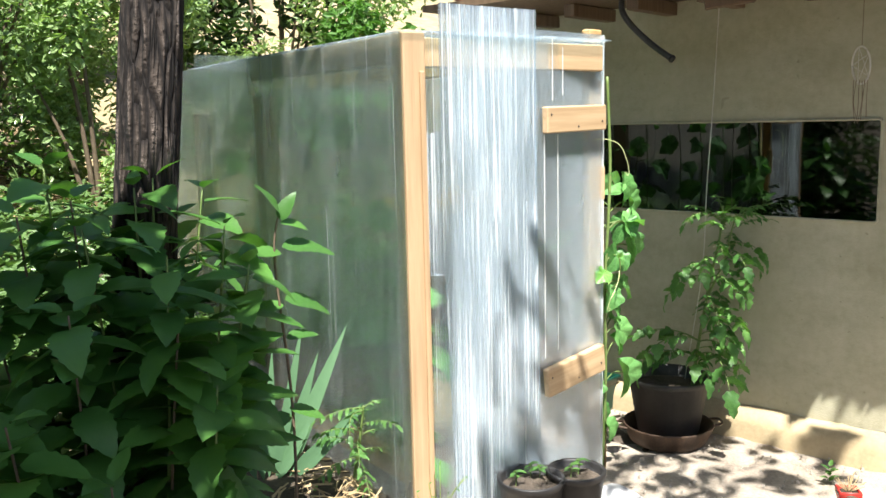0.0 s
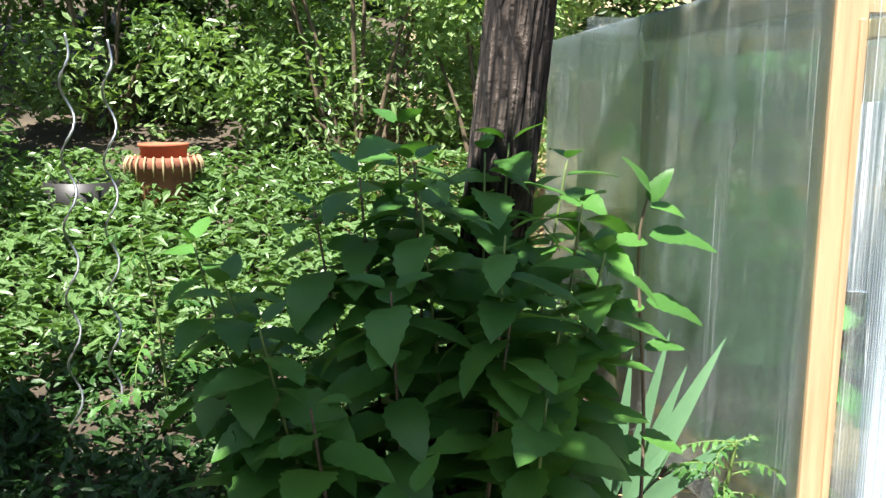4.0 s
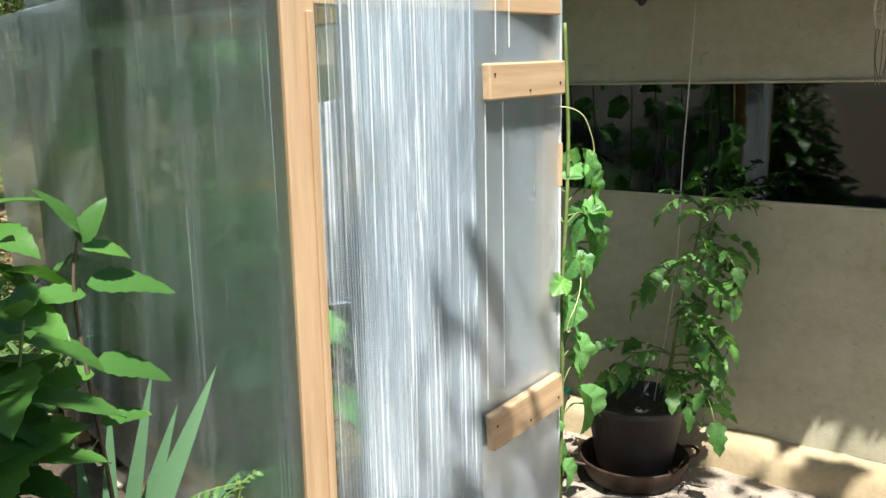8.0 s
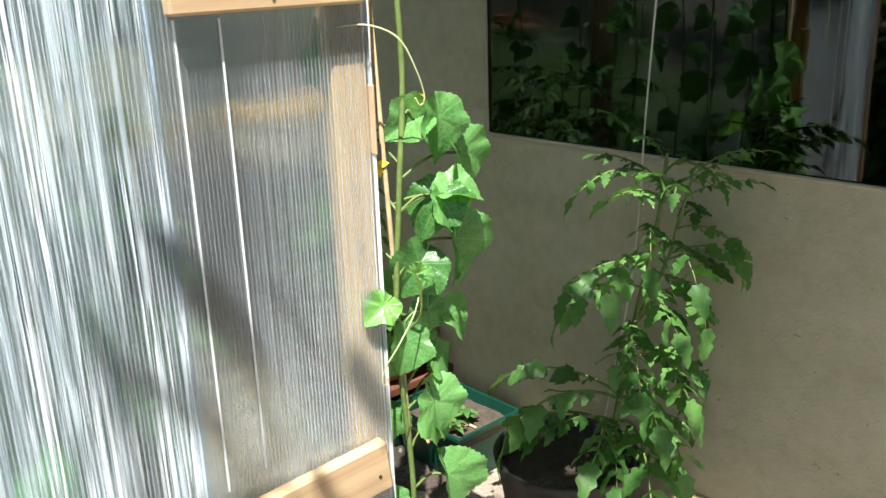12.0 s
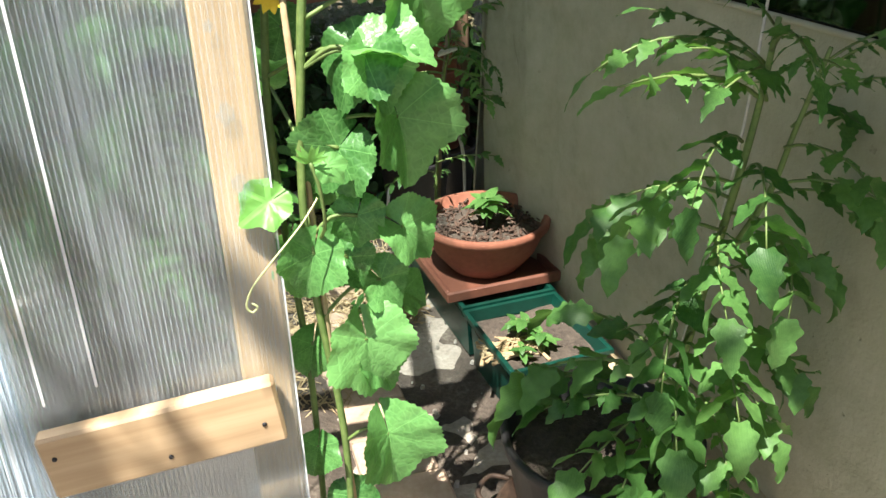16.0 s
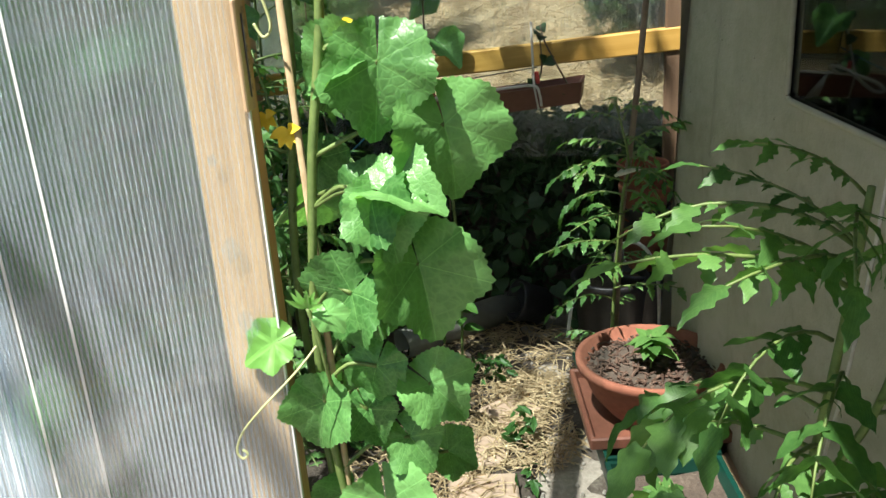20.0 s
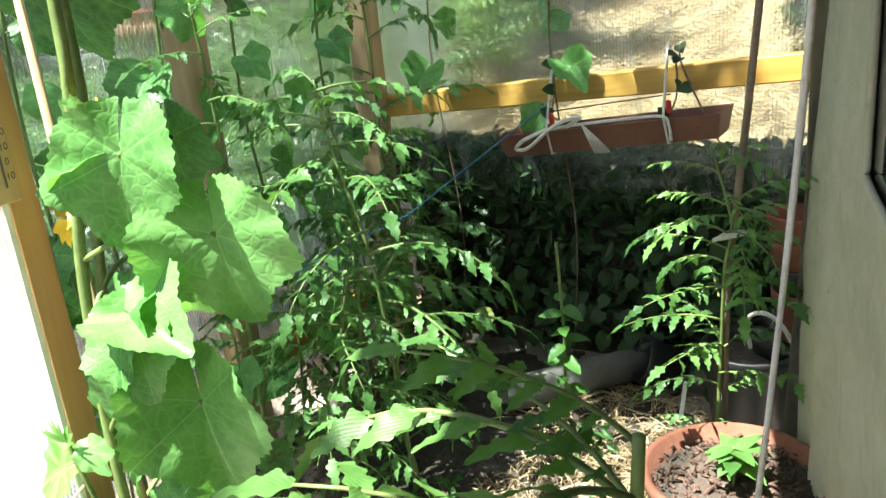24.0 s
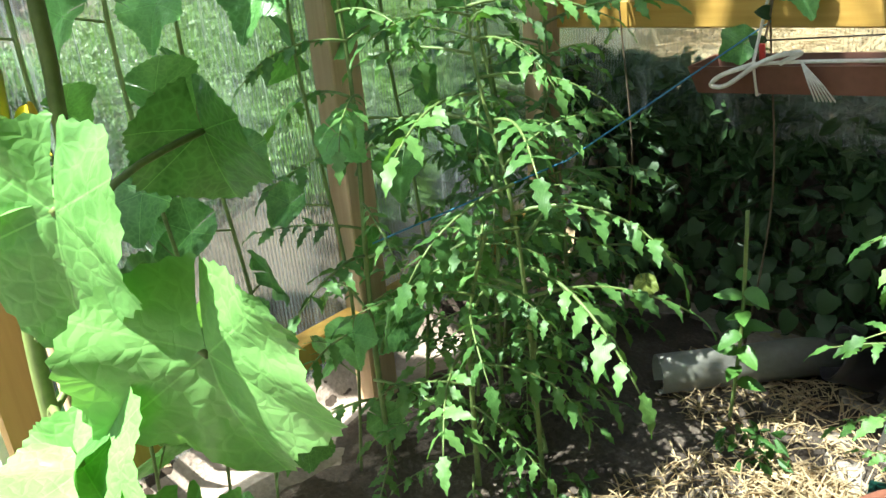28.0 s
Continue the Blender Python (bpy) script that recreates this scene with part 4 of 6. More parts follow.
# sword leaves
iris = thing("iris", pose(-0.36, 0.46, 0.2), "clump of blue-green sword-shaped iris leaves", "plant")
for n, (dx, dy, h, w, lean) in enumerate(((0.03, -0.02, 0.64, 0.07, 0.46), (0.02, 0.0, 0.6, 0.05, 0.2), (0.05, -0.04, 0.46, 0.068, 1.15), (0.0, 0.02, 0.5, 0.05, 0.06), (-0.03, 0.0, 0.44, 0.045, -0.1), (0.04, 0.01, 0.5, 0.055, 0.34), (-0.05, 0.02, 0.36, 0.04, -0.3), (0.01, -0.03, 0.34, 0.04, 0.6))):
    lf = leaf_strip("leaf", h, w, M_LEAF_IRIS, "sword", 0.15 + 0.3 * abs(lean), 0.1, 0, 0, 9, n)
    part("leaf", lf, None, iris, m=aim((dx, dy, 0), (0.88 * lean, -0.5 * lean, 1.0), (-0.5, -0.85, 0.25), 1.0, 0.15 * lean))

tomato("small_tomato_plant", [(-0.1, 0.28, 0.2), (-0.1, 0.23, 0.36), (-0.09, 0.21, 0.5)], 0.008, 13, 0.2, "small sunlit tomato seedling beside the corner post", 41, start=0.2)

# pale creeping weed at the corner post
weed = thing("creeping_weed", pose(0.02, -0.1, 0.0), "pale yellow-green wispy weed at the post's foot", "weed")
rng = random.Random(8)
for k in range(14):
    a, h = rng.uniform(-1.2, 1.2), rng.uniform(0.12, 0.34)
    pts = bend([(0, 0, 0), (0.05 * math.sin(a), rng.uniform(-0.04, 0.02), h * 0.6), (0.1 * math.sin(a) + rng.uniform(-0.03, 0.03), rng.uniform(-0.06, 0.02), h)], 4)
    part("shoot", tube_mesh("shoot", pts, 0.0014, M_WEED, 4), None, weed)
    for q in (0.5, 0.75, 1.0):
        part("leaf", LEAFLET[k % 2], M_WEED, weed, m=aim(pts[int(q * (len(pts) - 1))], (rng.uniform(-1, 1), rng.uniform(-1, 0.3), rng.uniform(0, 1)), (0, 0, 1), 0.02))


# ---- pots in front ----
def plant_pot(name, m, r, h, mat, label, soil=0.03, rim=0.012, sides=36):
    """A tapered pot with a rolled rim and soil in it."""
    pot = thing(name, m, label, "pot")
    prof = [(0, 0.0), (r * 0.74, 0.0), (r * 0.76, 0.006), (r * 0.97, h - 0.03), (r, h - 0.028), (r + rim * 0.4, h - 0.004), (r + rim * 0.2, h), (r - rim * 0.5, h), (r - rim, h - 0.006), (r * 0.9, h - soil - 0.02), (0, h - soil - 0.02)]
    part("shell", lathe("shell", prof, mat, sides), None, pot)
    verts, faces = [(0, 0, h - soil)], []
    for j in range(1, 7):
        for k in range(24):
            q, a = j / 6, 2 * math.pi * k / 24
            rr = (r - rim) * q * 0.97
            verts.append((rr * math.cos(a), rr * math.sin(a), h - soil + (0.012 * noise.noise((rr * 30 * math.cos(a), rr * 30 * math.sin(a), m.translation.x * 9)) if j < 6 else -0.004)))
    faces = [(0, 1 + k, 1 + (k + 1) % 24) for k in range(24)] + [(1 + j * 24 + k, 1 + (j + 1) * 24 + k, 1 + (j + 1) * 24 + (k + 1) % 24, 1 + j * 24 + (k + 1) % 24) for j in range(5) for k in range(24)]
    part("soil", pydata("soil", verts, faces, M_SOIL), None, pot, "dark potting soil with wood chips")
    return pot


def seedling(m, size, n, seed, label="young seedling with small toothed leaves"):
    rng = random.Random(seed)
    s = thing("seedling", m, label, "plant")
    part("stem", tube_mesh("stem", bend([(0, 0, -0.01), (0.004, 0, size * 0.5), (0, 0.004, size)], 4), 0.0025, M_STEM, 5), None, s)
    for k in range(n):
        a = k * 2.4 + rng.uniform(-0.3, 0.3)
        part("leaf", LEAFLET[k % 2], None, s, m=aim((0, 0, size * (0.45 + 0.55 * k / n)), (math.cos(a), math.sin(a), rng.uniform(0.1, 0.6)), (0, 0, 1), size * rng.uniform(0.5, 0.9)))
    return s


FP1, FP2 = (0.426, -0.131), (0.609, -0.184)
plant_pot("plant_pot", pose(*FP1, 0), 0.125, 0.2, M_BLACKPOT, "round black plastic nursery pot with seedlings on the ground")
plant_pot("plant_pot", pose(*FP2, 0), 0.11, 0.2, M_BLACKPOT, "round black plastic nursery pot with seedlings on the ground")
for (px_, py_), offs in ((FP1, ((-0.05, 0.03), (0.04, 0.05), (0.06, 0.02))), (FP2, ((0.03, 0.02), (-0.03, 0.0)))):
    for k, (dx, dy) in enumerate(offs):
        seedling(pose(px_ + dx, py_ + dy, 0.172), 0.055, 6, k + 3)
bag = bmesh.new()
bmesh.ops.create_icosphere(bag, subdivisions=3, radius=0.09)
for v_ in bag.verts:
    v_.co.z = max(-0.025, v_.co.z * 0.5)
    v_.co += v_.normal * 0.018 * noise.noise(v_.co * 18)
tagged(part("white_bag", bag, M_WHITEBAG, None, "", pose(0.836, -0.199, 0.022), True), "crumpled white plastic bag lying on the ground", "bag")

# red pot and weed by the wall
plant_pot("small_pot", pose(1.52, -0.76, 0, 0, 0, 0), 0.055, 0.07, M_REDPLASTIC, "small red plastic pot with dry twigs", 0.012, 0.006, 4)
random.seed(5)
tagged(part("dry_twigs", pydata("dry_twigs", *join(*[tube([(0, 0, -0.005), (random.uniform(-0.05, 0.09), random.uniform(-0.05, 0.05), random.uniform(0.02, 0.05))], 0.002, 4) for _ in range(14)]), M_STRAW), None, None, "", pose(1.52, -0.76, 0.062)), "bundle of dry brown twigs", "twigs", kind="stuff")
wd = thing("weed", pose(1.66, -0.6, 0.0), "small yellow-green weed growing by the kerb", "weed")
for k in range(9):
    a = k * 2.4
    part("leaf", LEAFLET[k % 2], M_WEED, wd, m=aim((0, 0, 0.01 + 0.008 * k), (math.cos(a), math.sin(a), 0.8), (0, 0, 1), 0.045))


# ---- tomato in the big black pot ----
BP = (1.535, 0.15)
plant_pot("large_pot", pose(*BP, 0.055), 0.19, 0.265, M_BLACKPOT, "large black plastic pot standing in an old pan", 0.05)
pan = thing("old_pan", pose(*BP, 0.0), "rusty dark metal pan with side handles", "pan")
part("pan_body", lathe("pan_body", [(0, 0.012), (0.17, 0.012), (0.175, 0.02), (0.205, 0.09), (0.21, 0.09), (0.212, 0.084), (0.182, 0.012), (0.17, 0.0), (0, 0.0)], M_RUST, 40), None, pan)
for a in (-0.6, 2.54):
    c, s_ = math.cos(a), math.sin(a)
    hp = bend([(0.205 * c - 0.05 * s_, 0.205 * s_ + 0.05 * c, 0.078), (0.25 * c - 0.03 * s_, 0.25 * s_ + 0.03 * c, 0.085), (0.25 * c + 0.03 * s_, 0.25 * s_ - 0.03 * c, 0.085), (0.205 * c + 0.05 * s_, 0.205 * s_ - 0.05 * c, 0.078)], 5)
    part("handle", tube_mesh("handle", hp, 0.006, M_RUST, 8), None, pan)

tom = thing("tomato_plant", pose(BP[0] + 0.075, BP[1] - 0.075, 0.265), "tall green tomato plant tied to a hanging string", "plant")
tp = bend([(0, 0, -0.02), (0.02, -0.02, 0.22), (0.05, -0.05, 0.5), (0.06, -0.09, 0.7), (0.07, -0.1, 0.86)])
part("stem", tube_mesh("stem", tp, [0.009 - 0.005 * i / len(tp) for i in range(len(tp))], M_STEM, 8), None, tom)
tq = bend([(0.04, -0.04, 0.42), (0.1, -0.08, 0.58), (0.12, -0.1, 0.7), (0.14, -0.12, 0.82)])
part("stem", tube_mesh("stem", tq, [0.006 - 0.003 * i / len(tq) for i in range(len(tq))], M_STEM, 7), None, tom)
rng = random.Random(21)
for z, ang, s, up in ((0.14, -2.5, 0.36, 0.8), (0.15, -2.0, 0.46, 0.7), (0.2, 2.7, 0.44, 0.7), (0.5, -1.9, 0.3, 0.9), (0.62, -2.4, 0.3, 1.2), (0.68, -0.9, 0.3, 1.2), (0.22, -0.8, 0.36, 0.6), (0.3, -1.6, 0.34, 0.7), (0.16, 2.9, 0.3, 0.7), (0.08, -1.0, 0.3, 0.5), (0.15, -2.1, 0.34, 0.5), (0.18, -0.5, 0.34, 0.3), (0.2, -1.5, 0.36, 0.4), (0.28, -0.9, 0.38, 0.4), (0.33, -2.5, 0.24, 0.5),
                      (0.38, -0.3, 0.38, 0.5), (0.43, -1.3, 0.3, 0.5), (0.46, 2.9, 0.3, 0.5), (0.52, -0.6, 0.34, 0.6), (0.55, -2.4, 0.28, 0.8), (0.6, 0.5, 0.26, 0.7), (0.63, -1.6, 0.26, 0.9), (0.67, 2.8, 0.24, 1.0), (0.7, -0.4, 0.26, 0.9), (0.72, -2.7, 0.2, 1.1), (0.34, 0.3, 0.34, 0.3), (0.4, -2.0, 0.3, 0.5), (0.48, -0.1, 0.34, 0.5), (0.58, -1.1, 0.32, 0.6), (0.26, -0.2, 0.36, 0.3), (0.65, -1.0, 0.28, 0.8), (0.2, 1.9, 0.42, 0.6), (0.14, 2.4, 0.42, 0.6), (0.61, -2.8, 0.34, 0.7), (0.66, 2.9, 0.34, 0.8), (0.64, -2.2, 0.32, 0.7), (0.69, -1.7, 0.3, 0.9), (0.48, -2.8, 0.32, 0.6), (0.4, 2.9, 0.32, 0.5), (0.34, -2.3, 0.34, 0.5), (0.26, -2.0, 0.36, 0.5)):
    i = min(len(tp) - 1, int(z / 0.74 * (len(tp) - 1)))
    src = tq[min(len(tq) - 1, max(0, int((z - 0.36) / 0.36 * (len(tq) - 1))))] if (z > 0.45 and math.cos(ang) > 0) else tp[i]
    part("leaf", (TOM if z > 0.6 else TOM_BROAD)[rng.randrange(6)], None, tom, m=aim(src, (math.cos(ang), math.sin(ang), up), (0, 0, 1), s * (0.78 if math.cos(ang) < 0.3 else 0.62), rng.uniform(-0.25, 0.25)))

sx, sy = BP[0] + 0.1, BP[1] - 0.06
st = bend([(1.77, 0.09, 2.04), (1.755, 0.1, 1.6), (1.735, 0.11, 1.2), (1.7, 0.1, 0.8), (sx - 0.02, sy + 0.03, 0.29)], 6)
tagged(part("string", tube_mesh("string", st, 0.0024, M_ROPE, 6)), "taut pale string hanging from the eaves to the tomato", "string")

# ---- troughs, bowl and tray along the wall ----


def trough(m, length, label):
    """A long green plastic trough with a rolled rim and a shoulder."""
    t = thing("planter_trough", m, label, "planter", "green troughs along the wall")
    w, h, k = 0.29, 0.175, 0.86
    def ring(sx, sy, z):
        r = 0.02
        return [(x * (sx - r) + r * math.cos(a) * x, y * (sy - r) + r * math.sin(a) * y * 1.0, z) for x, y, a in ((1, 1, 0.4), (-1, 1, 0.4), (-1, -1, 0.4), (1, -1, 0.4))]
    rings = [ring(length / 2 * 0.93, w / 2 * k, 0), ring(length / 2 * 0.97, w / 2 * 0.93, h * 0.78), ring(length / 2 * 0.985, w / 2 * 0.97, h * 0.8), ring(length / 2, w / 2, h - 0.012), ring(length / 2 + 0.008, w / 2 + 0.008, h - 0.012), ring(length / 2 + 0.008, w / 2 + 0.008, h), ring(length / 2 - 0.004, w / 2 - 0.004, h), ring(length / 2 * 0.96, w / 2 * 0.92, h - 0.035)]
    verts = [q for r_ in rings for q in r_]
    faces = [(3, 2, 1, 0)] + [(i * 4 + a, i * 4 + (a + 1) % 4, (i + 1) * 4 + (a + 1) % 4, (i + 1) * 4 + a) for i in range(len(rings) - 1) for a in range(4)]
    part("box", pydata("box", verts, faces, M_GREENBOX, False), None, t)
    n_, m__ = 14, 5
    sv = [(length * 0.95 * (i / n_ - 0.5), w * 0.9 * (j / m__ - 0.5), h - 0.035 + 0.014 * noise.noise((i * 1.3, j * 1.7, length * 10))) for j in range(m__ + 1) for i in range(n_ + 1)]
    part("soil", pydata("soil", sv, [(j * (n_ + 1) + i, j * (n_ + 1) + i + 1, (j + 1) * (n_ + 1) + i + 1, (j + 1) * (n_ + 1) + i) for j in range(m__) for i in range(n_)], M_SOIL), None, t)
    return t


TA = math.degrees(math.atan2(wdir.y, wdir.x))
trough(pose(1.545, 0.752, 0, 0, 0, TA), 0.31, "green plastic planter trough with dry leaves and a seedling")
trough(pose(1.447, 1.2, 0, 0, 0, TA), 0.56, "green plastic planter trough under a terracotta bowl")
chips = [tube([(random.uniform(-0.09, 0.09), random.uniform(-0.06, 0.06), 0.0), (random.uniform(-0.09, 0.09), random.uniform(-0.06, 0.06), 0.012)], [0.006, 0.002], 4) for _ in range(40)]
tagged(part("leaf_litter", pydata("leaf_litter", *join(*chips), M_STRAW), None, None, "", pose(1.475, 0.71, 0.143)), "pale dry leaf litter in the trough", "litter", kind="stuff")
for dx, dy, s_ in ((1.52, 0.74, 0.08), (1.55, 0.7, 0.065), (1.49, 0.66, 0.055), (1.5, 0.78, 0.06)):
    seedling(pose(dx, dy, 0.135), s_, 8, int(dx * 100), "pale green young lettuce seedling")
tray = thing("saucer_tray", pose(1.465, 1.135, 0.178, 0, 0, TA - 90), "square brown plastic tray on the trough", "tray")
for sx_, sy_, w_, d_ in ((0, 0.18, 0.35, 0.014), (0, -0.18, 0.35, 0.014), (0.168, 0, 0.014, 0.35), (-0.168, 0, 0.014, 0.35)):
    part("rim", box(w_, d_, 0.032, 0.004, (sx_, sy_, 0.016)), M_BROWNPLASTIC, tray)
part("base", box(0.33, 0.35, 0.006, 0.0, (0, 0, 0.003)), M_BROWNPLASTIC, tray)
BW = (1.475, 1.12)
bowl = thing("terracotta_bowl", pose(*BW, 0.186) @ Matrix.Diagonal((1.1, 1.1, 1.0, 1.0)), "wide terracotta bowl of bark mulch with a tiny seedling", "bowl")
part("shell", lathe("shell", [(0, 0), (0.085, 0), (0.095, 0.006), (0.135, 0.06), (0.162, 0.13), (0.172, 0.135), (0.174, 0.155), (0.168, 0.16), (0.158, 0.157), (0.15, 0.125), (0, 0.12)], M_TERRA, 44), None, bowl)
rng = random.Random(4)
bits = []
for _ in range(420):
    r_, a = 0.15 * math.sqrt(rng.random()), rng.uniform(0, 6.28)
    c = Vector((r_ * math.cos(a), r_ * math.sin(a), 0.128 + rng.uniform(0, 0.012)))
    d = Vector((rng.uniform(-1, 1), rng.uniform(-1, 1), rng.uniform(-0.4, 0.4))).normalized() * rng.uniform(0.004, 0.013)
    bits.append(tube([c - d, c + d], rng.uniform(0.0015, 0.004), 4))
part("mulch", pydata("mulch", *join(*bits), M_MULCH, False), None, bowl, "brown bark chips")
part("soil", lathe("soil", [(0, 0.128), (0.1, 0.129), (0.151, 0.124)], M_SOIL, 30), None, bowl)
seedling(pose(BW[0] + 0.0, BW[1] - 0.02, 0.31), 0.1, 22, 77)

# ---- interior floor ----
slabs = thing("stepping_slabs", pose(0, 0, 0), "row of pale worn brick slabs set in the soil", "paving")
for n, (x, y, a, s_) in enumerate(((1.065, 1.36, 52, 0.15), (1.005, 1.12, 24, 0.16), (1.055, 0.945, 13, 0.185), (1.09, 0.795, 12, 0.18), (1.118, 0.65, 11, 0.18), (1.148, 0.505, 10, 0.18), (1.182, 0.36, 9, 0.18))):
    part("slab", box(s_, 0.142, 0.04, 0.006), M_SLAB, slabs, m=pose(x, y, -0.002, 1.5 * (n % 2), 1, a))


def strands(name, spots, count, length, mat, seed, lift=0.03, thick=0.0016):
    """Loose straw: thin bent stalks strewn over the spots (x, y, radius)."""
    rng = random.Random(seed)
    pieces = []
    for _ in range(count):
        x, y, r = spots[rng.randrange(len(spots))]
        a, q = rng.uniform(0, 6.28), r * math.sqrt(rng.random())
        c = Vector((x + q * math.cos(a), y + q * math.sin(a), 0))
        c.z = ground_height(c.x, c.y) + rng.uniform(0.0, lift) * (1 - q / r * 0.6)
        d = Vector((rng.uniform(-1, 1), rng.uniform(-1, 1), rng.uniform(-0.25, 0.25))).normalized() * length * rng.uniform(0.3, 1)
        pieces.append(tube([c - d, c + Vector((0, 0, rng.uniform(0, 0.01))), c + d], thick * rng.uniform(0.6, 1.6), 3, False))
    return pydata(name, *join(*pieces), mat, False)


tagged(part("straw_mulch", strands("straw_mulch", [(0.95, 1.2, 0.22), (1.0, 1.42, 0.2), (0.85, 1.05, 0.2), (1.12, 1.48, 0.14), (1.05, 1.75, 0.25), (0.8, 1.8, 0.2), (0.95, 0.9, 0.2), (1.15, 1.2, 0.15)], 3200, 0.045, M_STRAW, 3, 0.045)), "tangle of golden dry straw mulch on the soil", "straw", kind="stuff")
tagged(part("dry_stalks", strands("dry_stalks", [(-0.25, 0.05, 0.3), (-0.1, 0.3, 0.25), (-0.5, -0.15, 0.3)], 260, 0.07, M_STRAW, 6, 0.03, 0.0028)), "strewn dry brown stalks on the bed", "straw", kind="stuff")
soilv, soilf = [], []
for j in range(41):
    for i in range(31):
        x, y = 0.04 + 1.5 * i / 30, 0.1 + 2.1 * j / 40
        e = min(1, 6 * min(i / 30, 1 - i / 30, j / 40, 1 - j / 40))
        z = ground_height(x, y) + (0.01 + 0.022 * noise.noise((x * 6, y * 6, 3)) + 0.012 * noise.noise((x * 17, y * 17, 1)) - 0.018 * smooth(0.95, 1.1, x) * smooth(1.45, 1.3, x)) - 0.03 * (1 - e)
        soilv.append((x, y, z))
soilf = [(j * 31 + i, j * 31 + i + 1, (j + 1) * 31 + i + 1, (j + 1) * 31 + i) for j in range(40) for i in range(30)]
tagged(part("bed_soil", pydata("bed_soil", soilv, soilf, M_SOIL)), "dark crumbly garden soil of the greenhouse bed", "soil", kind="structure")
peb = []
rng = random.Random(12)
for _ in range(700):
    x, y = rng.uniform(0.5, 2.0), rng.uniform(-1.4, 1.8)
    r_ = rng.uniform(0.002, 0.009)
    peb.append(tube([(x, y, ground_height(x, y) - r_), (x + r_ * 0.3, y, ground_height(x, y) + r_ * rng.uniform(0.3, 1.2))], [r_, r_ * 0.6], 5))
tagged(part("pebbles", pydata("pebbles", *join(*peb), M_PEBBLE, False)), "scattered small pale pebbles and crumbs of earth", "pebbles", kind="stuff")

# ---- grey pipe ----
pipe = thing("drain_pipe", pose(0.8, 1.855, 0.062, 0, -1, 46.7), "length of weathered grey plastic pipe lying on the soil", "pipe")
ring_o = [(0.054, -0.245), (0.054, 0.245), (0.05, 0.245), (0.05, -0.245), (0.054, -0.245)]
part("tube", lathe("tube", ring_o, M_PIPE, 32), None, pipe, m=pose(0, 0, 0, 0, 90, 0))
collar = plant_pot("tipped_pot", pose(1.1, 2.0, 0.08, 0, -68, 30), 0.075, 0.13, M_BLACKPOT, "tipped black nursery pot at the pipe's end", 0.09, 0.006)

# ---- hanging planter on the far rail ----
hp = thing("hanging_planter", pose(0.912, 1.965, 0.815, 0, -6.6, 0), "brown plastic balcony trough tied up with white rope", "planter", "")
L_, W_, H_ = 0.69, 0.15, 0.07
prof_ = [(L_ / 2 * 0.95, W_ / 2 * 0.8, 0), (L_ / 2, W_ / 2, H_), (L_ / 2 - 0.008, W_ / 2 - 0.008, H_), (L_ / 2 * 0.93, W_ / 2 * 0.72, 0.03)]
pv = [(sx_ * a, sy_ * b, z) for a, b, z in prof_ for sx_, sy_ in ((1, 1), (-1, 1), (-1, -1), (1, -1))]
pfc = [(3, 2, 1, 0), (12, 13, 14, 15)] + [(i * 4 + a, i * 4 + (a + 1) % 4, (i + 1) * 4 + (a + 1) % 4, (i + 1) * 4 + a) for i in range(3) for a in range(4)]
part("trough", pydata("trough", pv, pfc, M_BROWNPLASTIC, False), None, hp)
for x in (-0.17, 0.19):
    part("strap", tube_mesh("strap", [(x, 0.05, 0.27), (x, -0.0, 0.2), (x, -0.078, 0.08), (x + 0.003, -0.07, 0.0), (x, 0.0, -0.004)], 0.004, M_ROPE, 7), None, hp, "white rope sling")
    part("clip", box(0.014, 0.012, 0.04, 0.003, (x + 0.01, -0.05, 0.1)), M_REDPLASTIC, hp, "red plastic clip")
part("cord", tube_mesh("cord", bend([(-0.2, -0.08, 0.07), (-0.1, -0.086, 0.082), (0.1, -0.086, 0.085), (0.19, -0.085, 0.08), (0.205, -0.083, 0.05), (0.205, -0.08, 0.01)], 5), 0.0045, M_ROPE, 7), None, hp)
part("bow", tube_mesh("bow", bend([(-0.16, -0.085, 0.08), (-0.24, -0.1, 0.055), (-0.27, -0.1, 0.03), (-0.23, -0.1, 0.03), (-0.16, -0.09, 0.075), (-0.1, -0.095, 0.1), (-0.05, -0.09, 0.105), (-0.1, -0.09, 0.08)], 6), 0.006, M_ROPE, 7), None, hp, "knotted white rope bow")
part("tassel", pydata("tassel", *join(*[tube([(-0.05, -0.092, 0.085), (-0.03 + 0.006 * k, -0.1, 0.035), (-0.015 + 0.009 * k, -0.1, -0.005)], 0.002, 4) for k in range(6)]), M_ROPE), None, hp, "frayed rope end")
part("wire", tube_mesh("wire", [(-0.2, -0.02, 0.12), (0.2, -0.02, 0.13)], 0.002, M_BLACKPOT, 5), None, hp)

